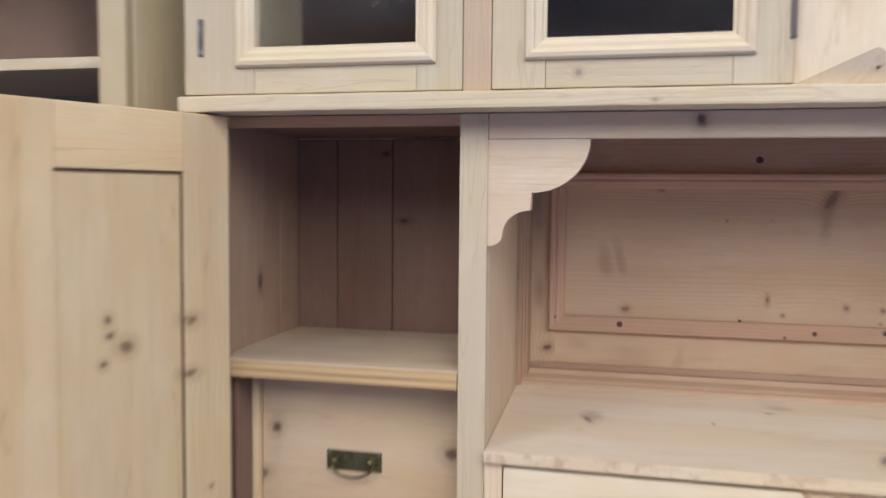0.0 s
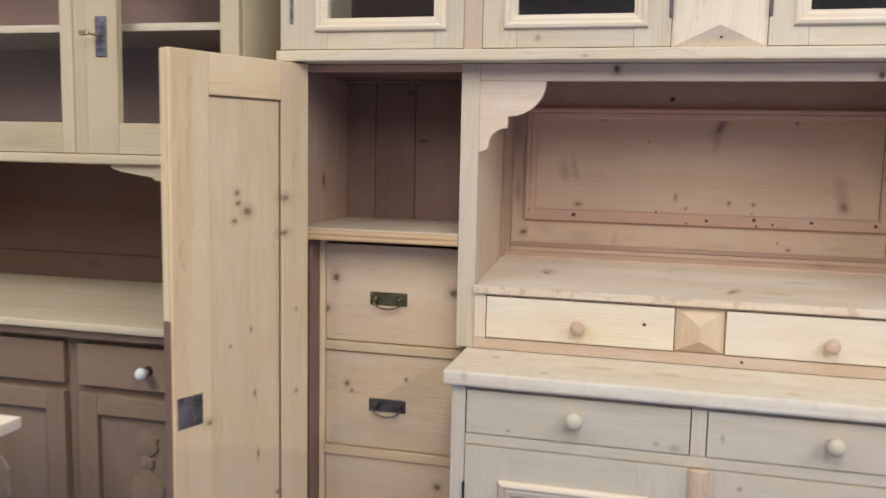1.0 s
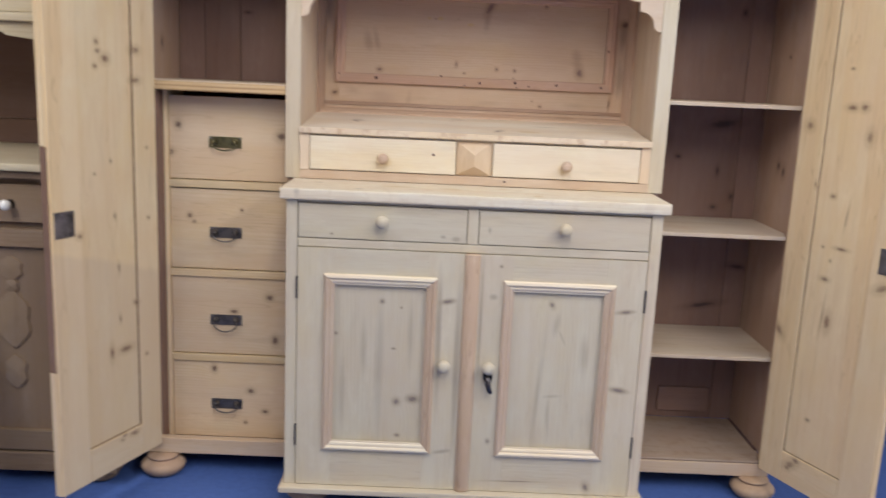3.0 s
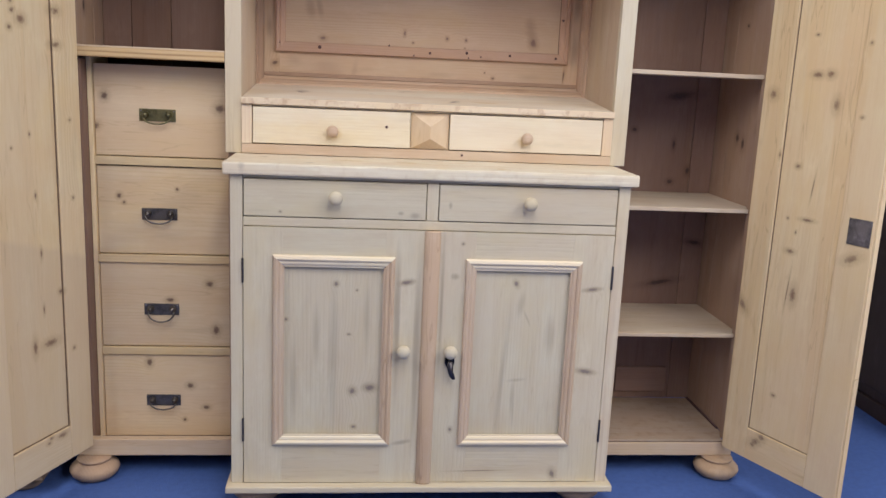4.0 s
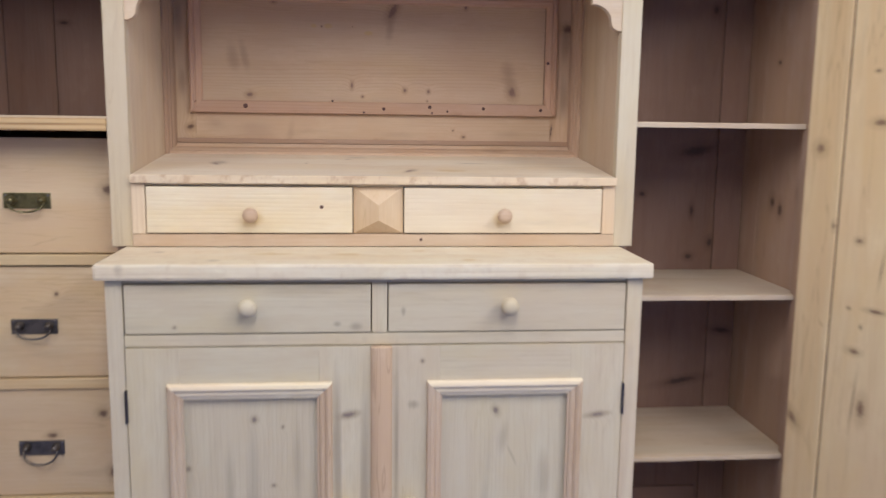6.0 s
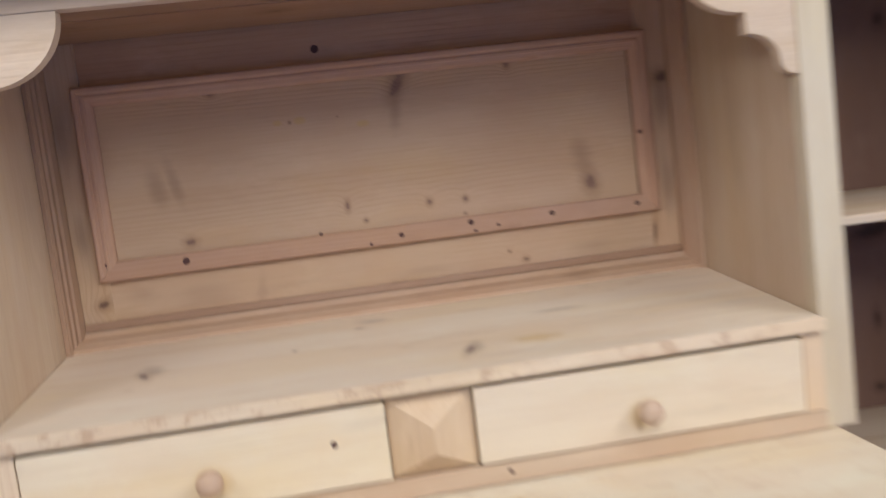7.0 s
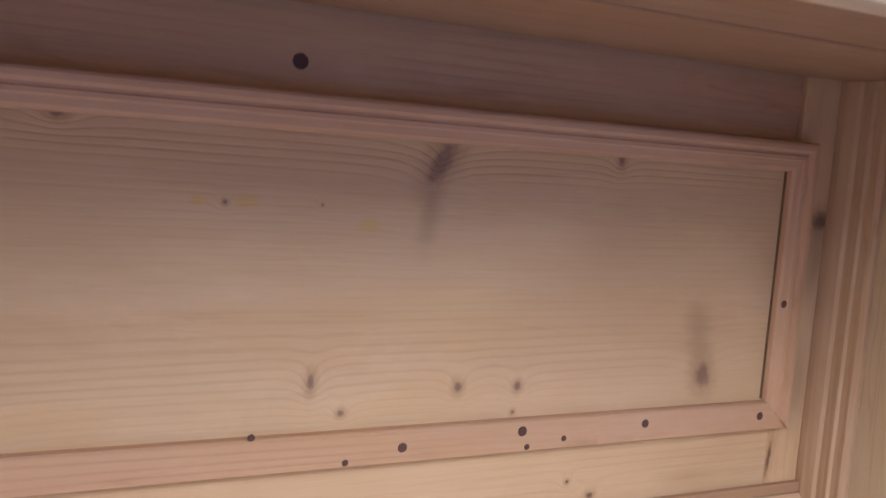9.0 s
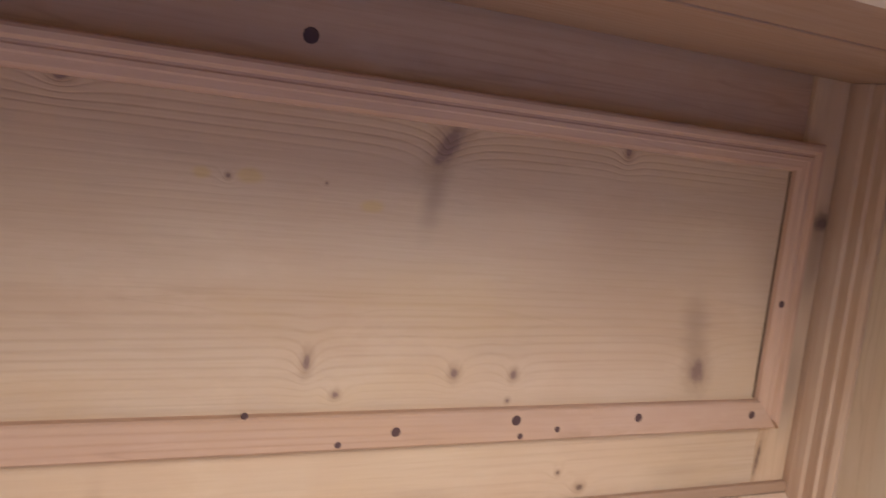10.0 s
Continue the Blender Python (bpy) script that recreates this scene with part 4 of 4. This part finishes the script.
for x0, x1, hinge_x in ((-0.983, -0.542, -0.955), (-0.499, -0.0965, -0.098), (0.0965, 0.499, 0.098), (0.542, 0.983, 0.955)):
    z0, z1 = 1.6345, 2.22
    w = 0.075 if x1 - x0 < 0.42 else 0.105
    a, b = (x0 + 0.088, x1 - 0.039) if x0 < -0.9 else (x0 + 0.039, x1 - 0.088) if x1 > 0.9 else (x0 + 0.047, x1 - 0.047)
    bm = bmesh.new()
    add_box(bm, a + 0.028, b - 0.028, 0.180, 0.184, 1.708, 2.15, 0)
    door = part("door", bm, glass, top, "old glass pane")
    door.visible_shadow = False
    board("stile", (x0, a + 0.029, 0.168, 0.192, z0, z1), pale_z, door)
    board("stile", (b - 0.029, x1, 0.168, 0.192, z0, z1), pale_z, door)
    board("rail", (a + 0.0292, b - 0.0292, 0.1682, 0.192, z0, 1.705), strip_x, door)
    board("rail", (a + 0.0292, b - 0.0292, 0.1682, 0.192, 2.148, z1), pale_x, door)
    frame_bars("moulding", a, b, 1.674, 2.18, 0.1678, MOULD, (cream_z, cream_x), door)
    board("hinge", (hinge_x - 0.004, hinge_x + 0.004, 0.1655, 0.170, 1.693, 1.75), steel if abs(hinge_x) > 0.5 else iron, door, 0.001, "iron hinge")

# ---------------------------------------------------------------- neighbouring dresser
near_d = thing("neighbour_dresser", (-1.55, 0.35, 0), "brown waxed pine dresser with a glazed top", "dresser")
board("carcass", (-2.35, -1.035, 0.11, 0.66, 0.106, 0.925), brown_z, near_d)
slab("plinth", (-2.36, -1.028, 0.088, 0.66, 0.045, 0.106), brown_x, near_d)
slab("worktop", (-2.39, -1.01, 0.05, 0.66, 0.949, 0.970), scrub_x, near_d, "pale scrubbed worktop")
slab("worktop_moulding", (-2.37, -1.03, 0.068, 0.66, 0.9255, 0.9488), brown_x, near_d, wear=0.003)
for fx in (-1.10, -2.27):
    bun_foot(near_d, fx, 0.16, 0.045, 0.05, brown_x)
for x0, x1, kx in ((-1.505, -1.055, -1.302), (-2.02, -1.545, -1.79)):
    drawer = board("drawer", (x0, x1, 0.092, 0.112, 0.800, 0.908), brown_x, near_d)
    bm = bmesh.new()
    add_lathe(bm, [(0.013, 0), (0.008, 0.006), (0.007, 0.014)], (kx, 0.092, 0.852), "y", 14)
    part("knob_base", bm, iron, drawer, smooth=True)
    knob(drawer, kx, 0.082, 0.852, 0.0155, china, "white china knob")
    door = board("door", (x0 + 0.05, x1 - 0.05, 0.104, 0.113, 0.17, 0.73), brown_z, near_d)
    board("stile", (x0, x0 + 0.055, 0.090, 0.118, 0.112, 0.780), brown_z, door)
    board("stile", (x1 - 0.055, x1, 0.090, 0.118, 0.112, 0.780), brown_z, door)
    board("rail", (x0 + 0.0552, x1 - 0.0552, 0.0902, 0.118, 0.728, 0.780), brown_x, door)
    board("rail", (x0 + 0.0552, x1 - 0.0552, 0.0902, 0.118, 0.112, 0.175), brown_x, door)
    cx = -1.316 if kx > -1.5 else -1.78
    bm = bmesh.new()
    for dz, w, h in ((0.0, 0.045, 0.085), (0.15, 0.03, 0.035), (0.10, 0.018, 0.02), (-0.16, 0.03, 0.05)):
        outline = [(cx + w * math.copysign(abs(math.sin(a)) ** 1.25, math.sin(a)) * (1 + 0.12 * math.cos(6 * a)), 0.513 + dz + h * math.cos(a)) for a in [math.pi * i / 14 for i in range(28)]]
        front = [bm.verts.new((x, 0.098, z)) for x, z in outline]
        backs = [bm.verts.new((x + (x - cx) * 0.15, 0.1045, z)) for x, z in outline]
        tip = bm.verts.new((cx, 0.094, 0.513 + dz))
        for k in range(28):
            bm.faces.new((front[k], front[k - 1], backs[k - 1], backs[k]))
            bm.faces.new((front[k], front[k - 1], tip))
    part("carving", bm, carve_z, door, "applied lozenge carving")
    board("lock_plate", (x0 + 0.020, x0 + 0.054, 0.086, 0.0898, 0.385, 0.485), black, door, 0.001, "black lock plate")
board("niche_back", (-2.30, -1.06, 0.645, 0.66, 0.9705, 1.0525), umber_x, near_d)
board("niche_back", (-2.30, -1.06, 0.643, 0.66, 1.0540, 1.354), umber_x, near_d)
for s0, s1 in ((-2.33, -2.30), (-1.125, -1.095)):
    board("side_panel", (s0, s1, 0.30, 0.644, 0.9705, 1.354), brown_z, near_d)
slab("shelf_moulding", (-2.35, -1.085, 0.185, 0.655, 1.354, 1.379), straw_x, near_d)
bm = extrude_outline([(-1.10, 1.353), (-1.10, 1.300), (-1.20, 1.300), (-1.345, 1.316), (-1.352, 1.324), (-1.44, 1.336), (-1.47, 1.345), (-1.47, 1.353)], 0.20, 0.222)
part("apron", bm, straw_x, near_d, "fretted apron")
# upper inside: darker back, shelf, lining and floor colour in the shade behind glass
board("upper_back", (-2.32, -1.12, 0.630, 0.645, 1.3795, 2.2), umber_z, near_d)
for s0, s1 in ((-2.33, -2.308), (-1.127, -1.105)):
    board("upper_side", (s0, s1, 0.222, 0.629, 1.3795, 2.2), sap_z, near_d)
slab("upper_cornice", (-2.37, -1.065, 0.16, 0.66, 2.2005, 2.25), straw_x, near_d)
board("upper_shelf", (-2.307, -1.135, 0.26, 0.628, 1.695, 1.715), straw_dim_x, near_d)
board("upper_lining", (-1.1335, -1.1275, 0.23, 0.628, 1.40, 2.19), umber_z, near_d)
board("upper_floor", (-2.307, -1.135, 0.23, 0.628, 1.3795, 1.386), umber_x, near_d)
board("centre_stile", (-1.572, -1.535, 0.200, 0.225, 1.3795, 2.2), straw_z, near_d)
for x0, x1, a, b in ((-1.534, -1.106, -1.443, -1.156), (-2.306, -1.573, -2.22, -1.61)):
    bm = bmesh.new()
    add_box(bm, a - 0.004, b + 0.004, 0.210, 0.214, 1.455, 2.12, 0)
    door = part("door", bm, glass, near_d, "old glass pane")
    door.visible_shadow = False
    board("stile", (x0, a, 0.198, 0.221, 1.3805, 2.199), straw_z, door)
    board("stile", (b, x1, 0.198, 0.221, 1.3805, 2.199), straw_z, door)
    board("rail", (a + 0.0002, b - 0.0002, 0.1982, 0.221, 1.3805, 1.459), straw_x, door)
    board("rail", (a + 0.0002, b - 0.0002, 0.1982, 0.221, 2.115, 2.199), straw_x, door)
    if a > -1.5:
        board("lock_plate", (-1.503, -1.472, 0.194, 0.198, 1.625, 1.725), steel, door, 0.001, "grey steel lock plate")
        bm = bmesh.new()
        add_tube(bm, [(-1.488, 0.193, 1.675), (-1.490, 0.175, 1.676), (-1.497, 0.160, 1.678)], 0.003)
        add_box(bm, -1.520, -1.494, 0.152, 0.160, 1.672, 1.686, 0.003)
        part("key", bm, brass_bright, door, "small bright brass key")

# ---------------------------------------------------------------- other pieces
ward = thing("wardrobe", (-1.05, -1.5, 0), "pale pine wardrobe with a framed side panel", "wardrobe")
board("side_panel", (-0.768, -0.757, -1.83, -1.2268, 0.15, 1.85), ward_z, ward)
board("panel_groove", (-0.768, -0.7562, -1.2266, -1.2202, 0.15, 1.85), hole_mat, ward, 0.0)
board("panel_bead", (-0.768, -0.744, -1.220, -1.2178, 0.15, 1.85), rosy_z, ward, 0.0005)
board("side_stile", (-0.772, -0.742, -1.2175, -1.12, 0.06, 1.95), blush_z, ward, 0.004)
board("side_stile", (-0.772, -0.742, -1.92, -1.8225, 0.06, 1.95), blush_z, ward, 0.004)
board("side_rail", (-0.772, -0.7422, -1.822, -1.218, 1.84, 1.95), blush_z, ward)
board("side_rail", (-0.772, -0.7422, -1.822, -1.218, 0.06, 0.16), blush_z, ward)
board("carcass", (-1.33, -0.773, -1.92, -1.12, 0.06, 1.95), blush_z, ward)
slab("cornice", (-1.36, -0.722, -1.95, -1.09, 1.951, 2.0), blush_x, ward)
for fx in (-1.25, -0.85):
    for fy in (-1.84, -1.2):
        bun_foot(ward, fx, fy, 0.06, 0.05, pale_x)

table = thing("side_table", (-1.8, -0.35, 0), "small pale pine side table", "table")
slab("tabletop", (-2.06, -1.456, -0.60, -0.160, 0.772, 0.800), top_x, table)
for y0, y1 in ((-0.46, -0.44), (-0.32, -0.30)):
    board("apron", (-1.883, -1.637, y0, y1, 0.690, 0.7715), tan_x, table)
for x0, x1 in ((-1.93, -1.91), (-1.61, -1.59)):
    board("apron", (x0, x1, -0.413, -0.347, 0.690, 0.7715), tan_x, table)
for fx in (-1.60, -1.92):
    for fy in (-0.31, -0.45):
        bm = bmesh.new()
        add_lathe(bm, [(0.018, 0), (0.022, 0.1), (0.03, 0.4), (0.022, 0.5), (0.034, 0.56), (0.03, 0.62), (0.036, 0.63), (0.036, 0.7715)], (fx, fy, 0), "z", 16)
        part("leg", bm, cream_z, table, smooth=True)

dark = thing("dark_cabinet", (2.05, 0.5, 0), "dark stained wooden cabinet on the blue carpet", "cabinet")
board("carcass", (1.742, 2.4, 0.15, 0.93, 0.06, 1.22), dark_z, dark, 0.006)
board("plinth", (1.730, 2.42, 0.13, 0.94, 0.0, 0.059), dark_z, dark, 0.004)
slab("top_board", (1.715, 2.43, 0.12, 0.94, 1.2205, 1.25), dark_z, dark)
for z0, z1 in ((0.10, 0.62), (0.66, 1.18)):
    board("side_panel", (1.736, 1.7415, 0.24, 0.86, z0, z1), dark_z, dark, 0.004)

# ceiling lamps
for lx, l0, l1, lp in LAMPS:
    lamp = thing("ceiling_light", (lx, (l0 + l1) / 2, 2.95), "long white ceiling lamp housing for fluorescent tubes", "ceiling light", "ceiling lights")
    board("housing", (lx - 0.2, lx + 0.2, l0 - 0.03, l1 + 0.03, 2.88, 2.999), plaster, lamp, 0.004)
